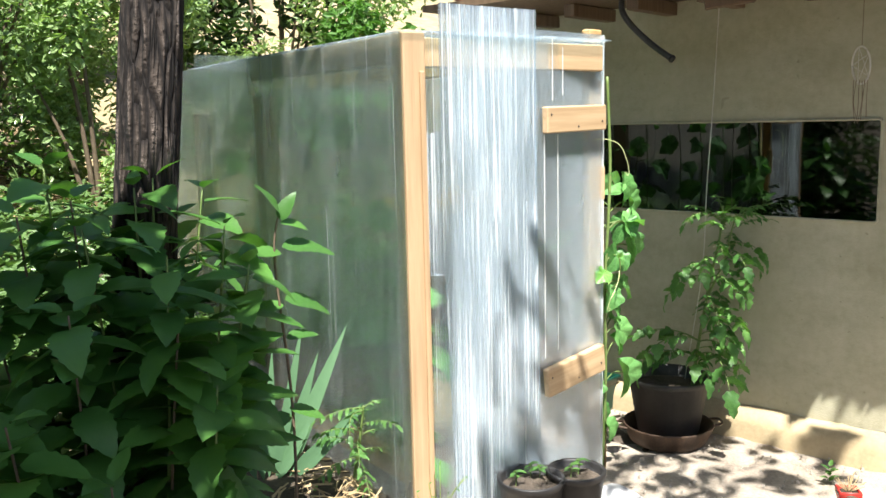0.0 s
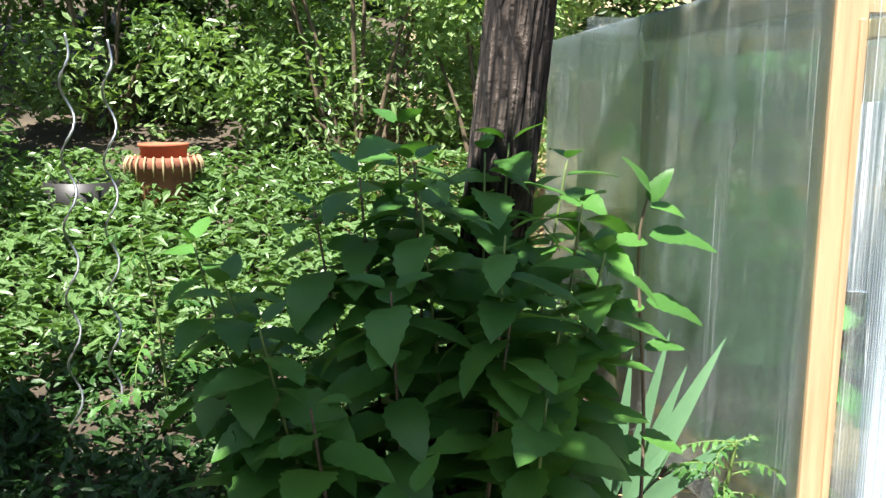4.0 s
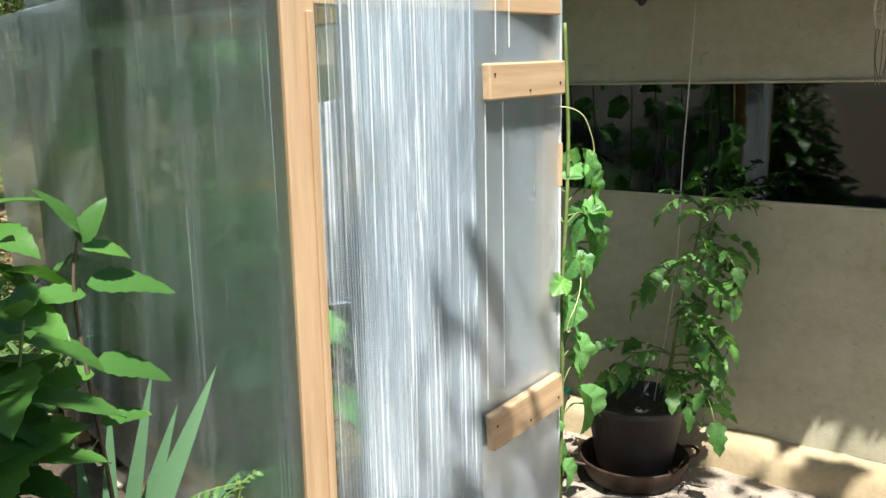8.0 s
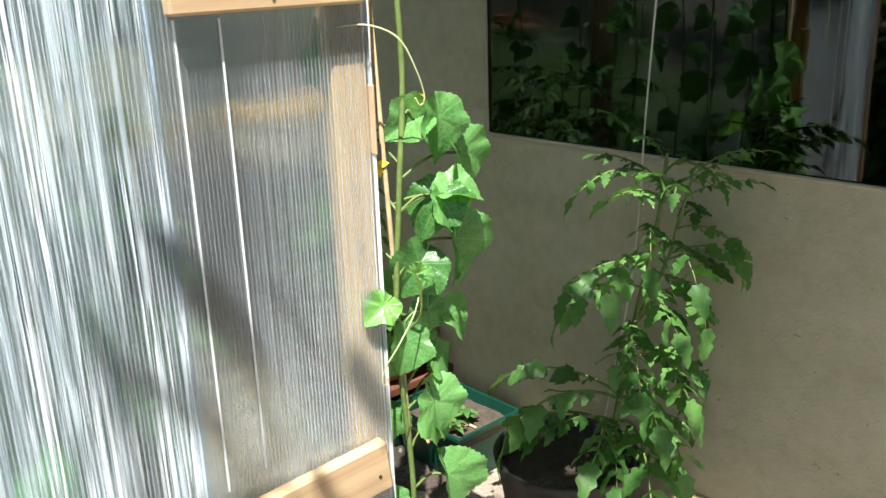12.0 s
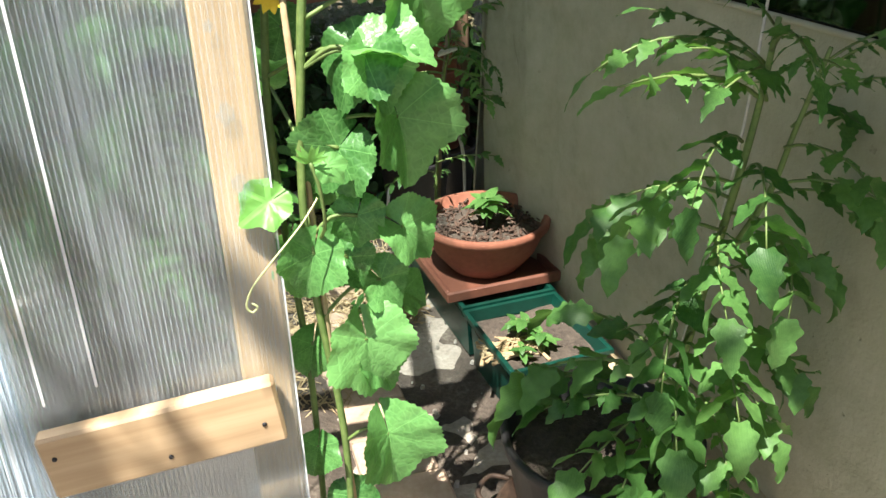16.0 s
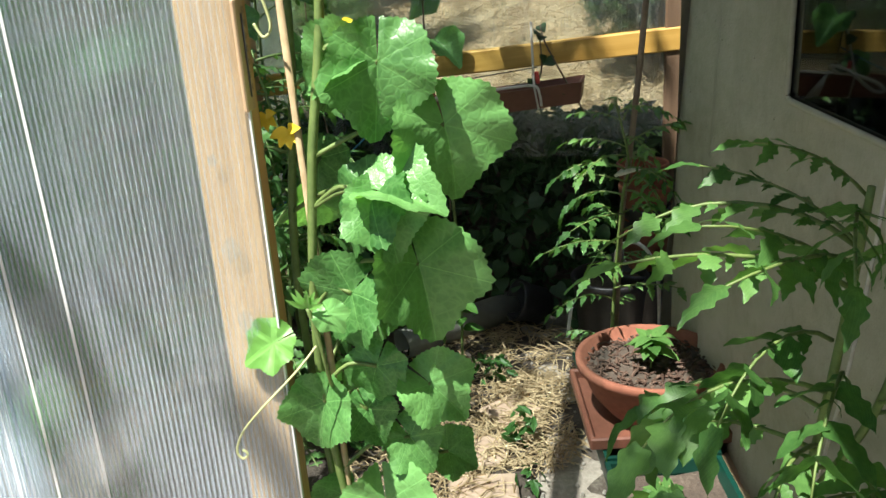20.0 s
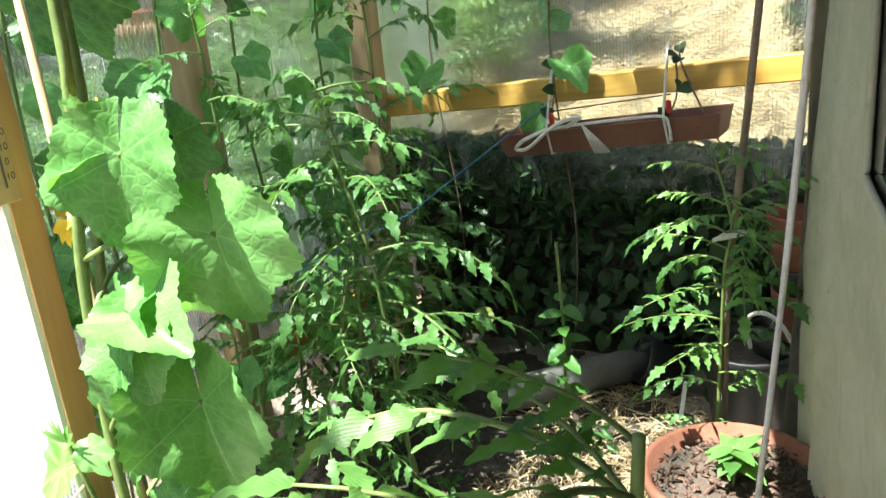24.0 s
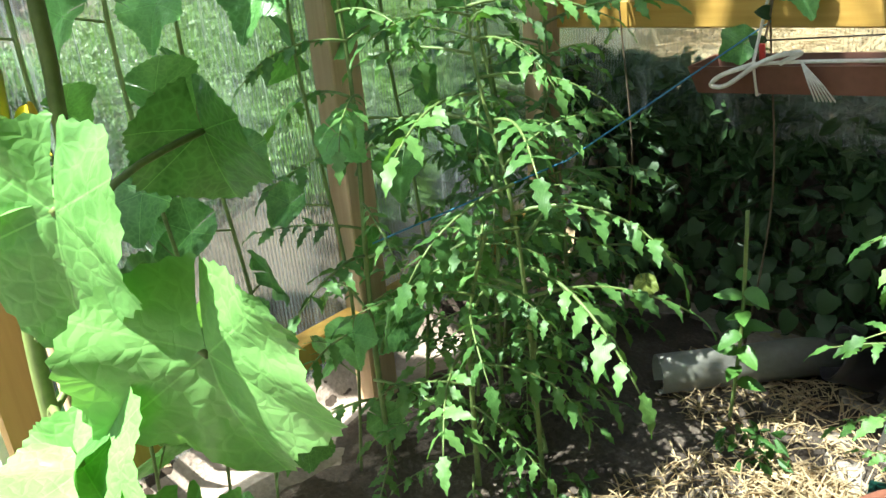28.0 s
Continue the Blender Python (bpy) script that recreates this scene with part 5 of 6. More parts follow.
# trailing vines over the rail
vine = thing("trailing_vine", pose(1.1, 2.0, 0.775), "thin dark vine with small round leaves over the rail", "vine")
for pts in ([(0.0, 0.02, 0.32), (0.02, -0.03, 0.27), (0.09, -0.07, 0.15), (0.15, -0.09, 0.05)], [(0.0, -0.02, 0.3), (0.01, -0.05, 0.18), (-0.03, -0.08, 0.1)], [(-0.37, -0.02, 0.28), (-0.36, -0.06, 0.18), (-0.37, -0.08, 0.1)]):
    bp_ = bend(pts, 4)
    part("stem", tube_mesh("stem", bp_, 0.003, M_TWIG, 5), None, vine)
    for k in range(0, len(bp_), 3):
        part("leaf", IVY[0], None, vine, m=aim(bp_[k], (random.uniform(-1, 1), -0.6, random.uniform(-0.3, 0.8)), (0, -1, 0.4), 0.04))


def ivy_bank():
    """Ivy, darkened in colour for shade, hanging over the bank below the far sheet: large leaves nearest, the rest
    joined.
    """
    bank = thing("ivy_bank", pose(0, 2.15, 0), "dense bank of ivy leaves darkened for shade under the far rail", "ivy")
    rng = random.Random(31)
    for k in range(280):
        x, z = rng.uniform(0.1, 1.55), rng.uniform(0.03, 0.78)
        y = -0.12 + 0.16 * (z / 0.58) + rng.uniform(-0.06, 0.03) - 0.03 * math.sin(x * 7)
        d = Vector((rng.uniform(-0.6, 0.6), -0.5, -1 + rng.uniform(-0.3, 0.7)))
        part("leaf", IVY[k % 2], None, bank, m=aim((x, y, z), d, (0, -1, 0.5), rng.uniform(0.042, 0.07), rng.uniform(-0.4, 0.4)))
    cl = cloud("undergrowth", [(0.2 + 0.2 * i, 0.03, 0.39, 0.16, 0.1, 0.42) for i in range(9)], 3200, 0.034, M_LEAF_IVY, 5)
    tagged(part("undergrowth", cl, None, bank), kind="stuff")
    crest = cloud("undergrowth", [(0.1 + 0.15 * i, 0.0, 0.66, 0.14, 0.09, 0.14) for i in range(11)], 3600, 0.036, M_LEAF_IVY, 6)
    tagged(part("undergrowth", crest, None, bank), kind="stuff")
    earth_v = [(2.0 * i / 20, 0.02 + 0.12 * (j / 6) + 0.02 * noise.noise((i, j, 1)), 0.6 * j / 6) for j in range(7) for i in range(21)]
    part("earth", pydata("earth", earth_v, [(j * 21 + i, j * 21 + i + 1, (j + 1) * 21 + i + 1, (j + 1) * 21 + i) for j in range(6) for i in range(20)], M_SOIL), None, bank)


ivy_bank()

# ---- cucumbers at the doorway ----
cuc = thing("cucumber_vine", pose(1.02, 0.07, 0.0), "climbing cucumber vine with huge sunlit leaves and yellow flowers", "plant")
st1 = bend([(0.02, 0.03, -0.03), (0.03, 0.02, 0.4), (0.0, 0.0, 0.8), (0.02, 0.0, 1.1), (0.05, 0.02, 1.35), (0.04, 0.03, 1.7)])
part("stem", tube_mesh("stem", st1, 0.0065, M_STEM, 7), None, cuc)
st2 = bend([(-0.03, 0.1, -0.03), (-0.02, 0.06, 0.5), (-0.04, 0.05, 0.95), (-0.02, 0.08, 1.3), (-0.05, 0.1, 1.7)])
part("stem", tube_mesh("stem", st2, 0.006, M_STEM, 7), None, cuc)
part("cane", tube_mesh("cane", [(0.05, 0.04, -0.02), (0.02, 0.01, 0.6), (-0.02, 0.03, 1.75)], 0.005, M_STRAW, 7), None, cuc, "thin dry support cane")
# stalk end x, y, z; size; tip direction; face normal
UPPER_LEAVES = (
    (0.120, 0.005, 1.250, 0.165, (-0.05, -0.15, -1), (0.3, -0.5, 0.85)),
    (0.070, 0.015, 1.250, 0.120, (-0.8, 0.1, -0.35), (-0.1, -0.8, 0.5)),
    (0.190, 0.040, 1.165, 0.180, (0.22, -0.05, -1), (0.4, -0.85, 0.3)),
    (0.105, -0.020, 1.090, 0.150, (-0.65, -0.2, -0.7), (0.1, -0.5, 0.85)),
    (0.130, -0.025, 1.095, 0.125, (0.8, -0.15, -0.1), (0.1, -0.45, 0.9)),
    (0.120, -0.020, 1.080, 0.130, (0.25, -0.3, -0.9), (0.2, -0.85, 0.4)),
    (0.150, 0.015, 0.985, 0.185, (0.25, -0.1, -1), (0.25, -0.65, 0.75)),
    (0.060, -0.005, 0.950, 0.150, (-0.6, -0.1, -0.7), (0.2, -0.8, 0.6)),
    (-0.050, 0.100, 1.420, 0.190, (-0.1, 0.1, -1), (0.35, -0.8, 0.5)),
    (0.010, -0.020, 0.790, 0.125, (-0.25, -0.2, -1), (0.1, -0.85, 0.5)),
    (0.080, -0.005, 0.620, 0.180, (0.12, -0.15, -1), (0.3, -0.85, 0.4)),
    (0.105, -0.010, 0.430, 0.185, (0.15, -0.15, -1), (0.35, -0.85, 0.4)),
    (0.150, 0.030, 0.800, 0.130, (0.7, -0.05, -0.6), (0.3, -0.75, 0.6)),
)
MIDDLE_LEAVES = (
    (0.0, 0.06, 1.14, 0.1, (-0.3, 0.0, -1), (0.2, -0.9, 0.4)),
    (0.0, -0.04, 0.8, 0.1, (-0.2, -0.2, -1), (0.1, -0.9, 0.4)),
    (0.07, -0.04, 0.8, 0.09, (0.5, -0.2, -1), (0.3, -0.8, 0.5)),
    (0.0, 0.0, 0.62, 0.1, (-0.2, -0.2, -1), (0.0, -0.9, 0.4)),
    (0.16, 0.05, 0.68, 0.09, (0.8, 0.1, -0.4), (0.2, -0.7, 0.8)),
)
LOWER_LEAVES = (
    (0.04, -0.02, 0.3, 0.11, (0.2, -0.3, -0.9), (0.1, -0.9, 0.3)),
    (0.03, 0.08, 0.9, 0.11, (0.1, 0, -1), (0.4, -0.9, 0.3)),
    (-0.03, 0.12, 0.75, 0.12, (-0.3, 0.1, -1), (0.5, -0.8, 0.3)),
    (0.0, 0.13, 1.26, 0.12, (-0.1, 0.2, -1), (0.6, -0.7, 0.4)),
    (-0.06, 0.16, 1.05, 0.13, (-0.4, 0.2, -1), (0.7, -0.6, 0.3)),
    (0.09, -0.04, 0.87, 0.1, (-0.3, -0.3, -0.9), (0.1, -0.8, 0.6)),
    (-0.01, -0.02, 0.42, 0.09, (-0.2, -0.3, -0.9), (0.1, -0.9, 0.3)),
)
LOWEST_LEAVES = (
    (0.12, -0.01, 0.74, 0.1, (0.6, -0.1, -0.8), (0.4, -0.8, 0.4)),
    (0.1, -0.03, 0.6, 0.1, (0.5, -0.2, -0.8), (0.3, -0.7, 0.6)),
    (0.06, -0.03, 0.22, 0.12, (0.2, -0.3, -0.9), (0.3, -0.8, 0.5)),
)
for n, (x, y, z, s, tip, nor) in enumerate(UPPER_LEAVES + MIDDLE_LEAVES + LOWER_LEAVES + LOWEST_LEAVES):
    p = Vector((x, y, z)) if n < len(UPPER_LEAVES) else Vector((x - 0.01, y + 0.05, z - 0.035))
    part("leaf", CUC[n % 5], None, cuc, "broad five-cornered cucumber leaf" if n < 3 else "", aim(p, tip, nor, s * (0.92 if n < len(UPPER_LEAVES) else 1.0)))
    stem = min(st1 if n % 4 else st2, key=lambda q: (q - p).length + 0.35 * abs(q.z - p.z + 0.08))
    part("leaf_stalk", tube_mesh("leaf_stalk", bend([stem, stem.lerp(p, 0.5) + Vector((0, 0, 0.02)), p], 4), 0.0032, M_STEM, 5), None, cuc)
# the young lime-green leaf, bud and tendril in front of the stile
sp = bend([(0.000, 0.050, 0.767), (0.030, -0.040, 0.837), (0.030, -0.060, 0.907), (0.020, -0.063, 0.952)], 4)
part("shoot", tube_mesh("shoot", sp, 0.003, M_STEM, 5), None, cuc)
part("leaf", leaf_round("leaf", 0.085, M_LEAF_LIME, 9, 0.2, 0.3), None, cuc, "young lime-green leaf", aim((-0.045, -0.039, 0.887), (-0.7, -0.2, -0.4), (-0.2, -0.9, 0.5)))
for k in range(9):
    a = k * 0.7
    part("bud", leaf_strip("bud", 0.03, 0.009, M_LEAF_LIME, "oval", 0.3, 0.2), None, cuc, m=aim((0.020, -0.063, 0.952), (math.cos(a), -0.4, 0.8 + 0.5 * math.sin(a * 2)), (0, -1, 0)))
part("leaf", leaf_round("leaf", 0.05, M_LEAF_CUC, 2), None, cuc, m=aim((0.045, -0.055, 0.942), (0.5, -0.2, -0.6), (0.2, -0.9, 0.3)))
part("tendril", tube_mesh("tendril", bend([(0.025, -0.060, 0.897), (0.000, -0.080, 0.867), (-0.045, -0.100, 0.822), (-0.075, -0.103, 0.787), (-0.088, -0.103, 0.757), (-0.081, -0.103, 0.745), (-0.073, -0.103, 0.753), (-0.080, -0.103, 0.759)], 6), 0.0016, M_TENDRIL, 5), None, cuc)
part("tendril", tube_mesh("tendril", bend([(-0.12, -0.02, 1.44), (-0.06, -0.06, 1.445), (-0.01, -0.09, 1.42), (0.02, -0.1, 1.36), (0.035, -0.1, 1.31), (0.025, -0.1, 1.295), (0.015, -0.1, 1.31)], 6), 0.0018, M_TENDRIL, 5), None, cuc)
for x, y, z, s in ((-0.015, 0.025, 1.165, 0.028), (0.07, 0.03, 1.292, 0.03), (-0.055, 0.05, 1.18, 0.024)):
    fl = thing("cucumber_flower", pose(1.02 + x, 0.07 + y, z), "bright yellow cucumber flower on the vine", "flower", "cucumber flowers")
    for k in range(5):
        a = k * 1.2566
        part("petal", leaf_strip("petal", s, s * 0.6, M_PETAL, "oval", 0.7, 0.25), None, fl, m=aim((0, 0, 0), (math.cos(a) * 0.6, -0.5 + 0.3 * math.sin(a), math.sin(a) * 0.6 - 0.5), (0, -1, 0.3)))

# ---- more vines and tomatoes along the long side ----
for n, (x, y, h, cnt, sz, seed) in enumerate(((0.38, 1.32, 1.1, 20, 0.34, 61), (0.34, 1.62, 0.95, 16, 0.3, 62), (0.28, 1.0, 1.35, 18, 0.32, 63), (0.5, 1.08, 0.7, 16, 0.28, 64), (0.22, 1.75, 1.35, 16, 0.34, 65), (0.55, 1.28, 0.45, 12, 0.24, 66), (0.28, 1.9, 0.7, 12, 0.26, 69), (0.22, 1.5, 0.6, 13, 0.28, 70))):
    rng = random.Random(seed)
    cnt, sz = int(cnt * 1.4), sz * 0.8
    tomato("tomato_plant", [(x, y, 0.0), (x + rng.uniform(-0.04, 0.04), y, h * 0.35), (x + rng.uniform(-0.06, 0.06), y + rng.uniform(-0.05, 0.05), h * 0.7), (x + rng.uniform(-0.08, 0.08), y, h)], 0.008, cnt, sz,
           "bushy staked tomato plant growing along the sheet" if h > 0.8 else "low bushy tomato plant with toothed leaves", seed, start=0.12)
for n, (x, y) in enumerate(((0.16, 0.45), (0.14, 0.75), (0.16, 1.25), (0.3, 2.0), (0.72, 2.02), (0.2, 0.28), (0.18, 0.6), (0.22, 0.95), (0.2, 1.55))):
    rng = random.Random(80 + n)
    v = thing("climbing_vine", pose(x, y, 0), "climbing cucumber vine with dull green leaves on a string", "vine")
    sp = bend([(0, 0, 0), (0.03, 0.02, 0.5), (-0.02, 0.0, 1.1), (0.02, 0.02, 1.65)])
    part("stem", tube_mesh("stem", sp, 0.0028 if n in (3, 4) else 0.0042, M_TWIG if n in (3, 4) else M_STEM, 6), None, v)
    for k in range(11):
        p = sp[min(len(sp) - 1, int((0.15 + 0.8 * k / 10) * len(sp)))]
        a = k * 2.4 + n
        d = Vector((math.cos(a), math.sin(a), 0.2))
        q = p + d * rng.uniform(0.05, 0.1)
        if n in (3, 4) and p.z < 0.75:
            continue
        part("leaf_stalk", tube_mesh("leaf_stalk", [p, q], 0.0025, M_STEM, 4), None, v)
        part("leaf", CUC[k % 5], None, v, m=aim(q, d + Vector((0, 0, -0.9)), (0.4, -0.7, 0.6), rng.uniform(0.1, 0.17)))
tomato("tomato_plant", [(0.6, 1.2, 0.0), (0.58, 1.19, 0.45), (0.56, 1.17, 0.74), (0.49, 1.17, 0.98), (0.44, 1.2, 1.14)], 0.0065, 20, 0.3, "leaning tomato plant with pale sunlit toothed leaves", 68, start=0.3)
seedhead = thing("pepper_plant", pose(0.85, 1.66, 0.0), "thin plant with pale leaves and dry seed heads", "plant")
part("stem", tube_mesh("stem", bend([(0, 0, 0), (0.01, 0, 0.3), (0.0, 0.0, 0.6)], 5), 0.005, M_STEM, 6), None, seedhead)
for k in range(15):
    a = k * 2.4
    part("leaf", HYD[k % 4], None, seedhead, m=aim((0.01, 0, 0.14 + 0.02 * k), (math.cos(a), math.sin(a), 0.2 - 0.3 * (k % 2)), (0, -0.4, 1), 0.075))
part("blue_twine", tube_mesh("blue_twine", [(0.25, 1.05, 0.6), (0.5, 1.45, 0.72), (0.72, 2.0, 0.95)], 0.0022, M_TWINE, 5), None).name = "twine"
tagged(bpy.data.objects["twine"], "taut blue twine stretched between the plants", "string")
weeds = cloud("floor_weeds", [(1.12, 1.2, 0.06, 0.05, 0.08, 0.06), (0.7, 1.15, 0.04, 0.12, 0.1, 0.04), (0.95, 1.55, 0.04, 0.1, 0.1, 0.04), (1.17, 1.0, 0.04, 0.04, 0.05, 0.04)], 130, 0.024, M_LEAF_TOM, 3)
tagged(part("floor_weeds", weeds), "small seedlings and weeds between the slabs", "weeds", kind="stuff")

# ---- pots at the wall's end ----
plant_pot("plant_pot", pose(1.34, 1.86, 0.0), 0.13, 0.27, M_BLACKPOT, "round black plastic pot with a few seedlings", 0.04)
tomato("tomato_plant", [(1.36, 1.42, 0.14), (1.375, 1.4, 0.45), (1.395, 1.35, 0.7), (1.41, 1.34, 0.8), (1.375, 1.31, 0.97)], 0.006, 30, 0.19, "slender drooping tomato plant tied to a stake", 91, start=0.1)
tagged(part("stake", tube_mesh("stake", bend([(1.37, 1.46, 0.1), (1.39, 1.39, 0.6), (1.41, 1.365, 0.8), (1.44, 1.365, 1.12), (1.485, 1.4, 1.75)], 5), 0.008, M_TWIG2, 8)), "crooked bare wooden stake with knots", "stake")
tie = tube_mesh("tie", bend([(1.375, 1.325, 0.765), (1.4, 1.325, 0.777), (1.43, 1.35, 0.777), (1.425, 1.385, 0.77), (1.395, 1.38, 0.767), (1.385, 1.34, 0.765), (1.44, 1.33, 0.785)], 5), 0.005, M_ROPE, 6)
tagged(part("plant_tie", tie), "pale strip of cloth tying the stem", "tie")
for k in range(4):
    plant_pot("stacked_pot", pose(1.46 - 0.006 * k, 1.98, 0.26 + 0.075 * k), 0.085, 0.15, (M_TERRA, M_BLACKPOT, M_TERRA, M_TERRA)[k], ("terracotta pot in a stack of pots", "black pot in a stack of pots", "terracotta pot in a stack of pots", "top terracotta pot of a stack")[k], 0.1, 0.008)
plant_pot("plant_pot", pose(1.45, 1.98, 0.0), 0.14, 0.27, M_BLACKPOT, "upturned dark pot holding a stack of pots", 0.03)

wh = bend([(1.36, 1.78, 0.3), (1.37, 1.7, 0.42), (1.42, 1.66, 0.46), (1.47, 1.66, 0.42), (1.5, 1.7, 0.3), (1.5, 1.74, 0.05), (1.44, 1.66, 0.02)], 6)
tagged(part("white_hose", tube_mesh("white_hose", wh, 0.006, M_ROPE, 8)), "thin white hose looped over the black pot", "hose")

# plant label and a yellowed leaf on the bed
tagged(part("plant_label", box(0.012, 0.002, 0.11, 0.0005, (0, 0, 0.055)), M_WHITEBAG, None, "", pose(1.215, 1.62, 0.14, 4, 6, 30)), "narrow white plastic plant label stuck in the soil", "label")
tagged(part("yellow_leaf", leaf_round("yellow_leaf", 0.07, M_WEED, 4, 0.2, 0.2), None, None, "", aim((0.62, 1.62, 0.36), (0.3, -0.4, -0.8), (0.3, -0.9, 0.3))), "yellowed old leaf hanging low", "leaf")

# thermometer on the stile's inner edge
th = thing("thermometer", pose(0.978, 0.05, 1.266, 0, 0, 7.2), "wooden wall thermometer with printed scale on the stile", "thermometer")
part("board", box(0.006, 0.032, 0.135, 0.002), M_PINE, th)
part("glass_tube", tube_mesh("glass_tube", [(0.0045, 0, -0.05), (0.0045, 0, 0.05)], 0.0012, M_HOSE, 8), None, th)
for k, txt in enumerate(("50", "40", "30", "20", "10", "0", "10")):
    cu = bpy.data.curves.new("scale", "FONT")
    cu.body, cu.size, cu.align_x = txt, 0.011, "CENTER"
    dg = new("scale_number", cu)
    dg.data.materials.append(M_BLACKPOT)
    dg.parent = th
    dg.matrix_local = pose(0.0036, 0.008, 0.05 - 0.0155 * k, 90, 0, 90)


# ---- house details ----
dc = thing("dream_catcher", wall_m(1.95, 1.72, 0.14), "white hoop dream catcher with hanging cords under the eaves", "ornament")
hoop = [(0.035 * math.cos(a), 0.01 * math.sin(a), 0.075 * math.sin(a)) for a in [2 * math.pi * k / 24 for k in range(25)]]
part("hoop", tube_mesh("hoop", hoop, 0.004, M_ROPE, 7), None, dc)
for k in range(5):
    a = 2 * math.pi * k / 5
    part("web", tube_mesh("web", [(0.035 * math.cos(a), 0, 0.075 * math.sin(a)), (0.018 * math.cos(a + 2.2), 0, 0.04 * math.sin(a + 2.2)), (0.035 * math.cos(a + 2.5), 0, 0.075 * math.sin(a + 2.5))], 0.0012, M_ROPE, 4), None, dc)
for k in range(6):
    x = -0.028 + 0.011 * k
    part("cord", tube_mesh("cord", bend([(x, 0, -0.06), (x + 0.006 * math.sin(k * 2), 0.005, -0.15), (x + 0.012 * math.sin(k), 0, -0.21 - 0.012 * (k % 3))], 4), 0.0016, M_TWIG2, 4), None, dc)
part("hanger", tube_mesh("hanger", [(0, 0, 0.075), (0.0, 0.0, 0.3)], 0.0013, M_TWIG2, 4), None, dc)

hose = thing("hose_end", wall_m(2.8, 1.9, 0.2), "bent dark rubber hose end hanging from the eaves", "hose")
hpts = bend([(0.17, 0.1, 0.18), (0.155, 0.12, 0.12), (0.1, 0.13, 0.05), (0.0, 0.13, -0.04), (-0.1, 0.13, -0.11)], 6)
part("tube", tube_mesh("tube", hpts, 0.014, M_HOSE, 12), None, hose)
part("mouth", tube_mesh("mouth", [hpts[-1], hpts[-1] + (hpts[-1] - hpts[-2]).normalized() * 0.012], [0.017, 0.017], M_BLACKPOT, 12), None, hose)
tagged(part("eaves_bracket", box(0.2, 0.05, 0.05, 0.004), M_OLDWOOD, None, "", wall_m(2.38, 2.0, 0.45) @ pose(0, 0, 0, 0, 6, 25)), "dark timber bracket under the eaves", "bracket")

# ---- the tree ----
tree = thing("tree", pose(-0.912, 0.3, 0.15), "tree with dark deeply furrowed bark", "tree")
tv, tfc = [], []
for j in range(121):
    z = -0.15 + 4.0 * j / 120
    cx, cy = 0.09 * z, -0.03 * z
    r = 0.091 - 0.005 * z + 0.05 * math.exp(-z * 6)
    for k in range(96):
        a = 2 * math.pi * k / 96
        groove = 0.012 - 0.03 * max(0, 0.42 - abs(noise.noise((math.cos(a) * 5.5, math.sin(a) * 5.5, z * 1.5)) * 1.7)) + 0.005 * noise.noise((math.cos(a) * 14, math.sin(a) * 14, z * 9))
        tv.append((cx + (r + groove) * math.cos(a), cy + (r + groove) * math.sin(a), z))
tfc = [(j * 96 + k, j * 96 + (k + 1) % 96, (j + 1) * 96 + (k + 1) % 96, (j + 1) * 96 + k) for j in range(120) for k in range(96)]
part("trunk", pydata("trunk", tv, tfc, M_BARK), None, tree)
rng = random.Random(17)
crowns = []
for k in range(9):
    a = k * 2.4 + 0.5
    tip = Vector((0.2 + math.cos(a) * rng.uniform(0.5, 1.0), math.sin(a) * rng.uniform(0.5, 1.0), rng.uniform(4.4, 5.8)))
    fork = Vector((0.31, -0.1, rng.uniform(3.2, 3.8)))
    pts = bend([fork, fork.lerp(tip, 0.5) + Vector((0, 0, 0.2)), tip], 5)
    part("limb", tube_mesh("limb", pts, [0.06 - 0.045 * i / len(pts) for i in range(len(pts))], M_BARK, 9), None, tree)
    crowns += [(*tip, 0.75, 0.75, 0.45), (*fork.lerp(tip, 0.65), 0.6, 0.6, 0.4)]
tagged(part("crown", cloud("crown", crowns, 350, 0.07, M_LEAF_BUSH, 9, 0.3, 1.0), None, tree), kind="stuff")

# low limb with a dense crown lump, unseen, added to shade the ivy bank
low_limb = bend([(0.31, -0.1, 3.3), (0.6, -0.15, 4.0), (0.95, -0.08, 4.4)], 5)
part("limb", tube_mesh("limb", low_limb, [0.045 - 0.03 * i / len(low_limb) for i in range(len(low_limb))], M_BARK, 9), None, tree)
tagged(part("crown", cloud("crown", [(0.75, -0.1, 4.45, 0.35, 0.3, 0.25), (1.1, -0.08, 4.5, 0.4, 0.3, 0.25)], 1300, 0.06, M_LEAF_BUSH, 19, 0.3, 1.0), None, tree), kind="stuff")

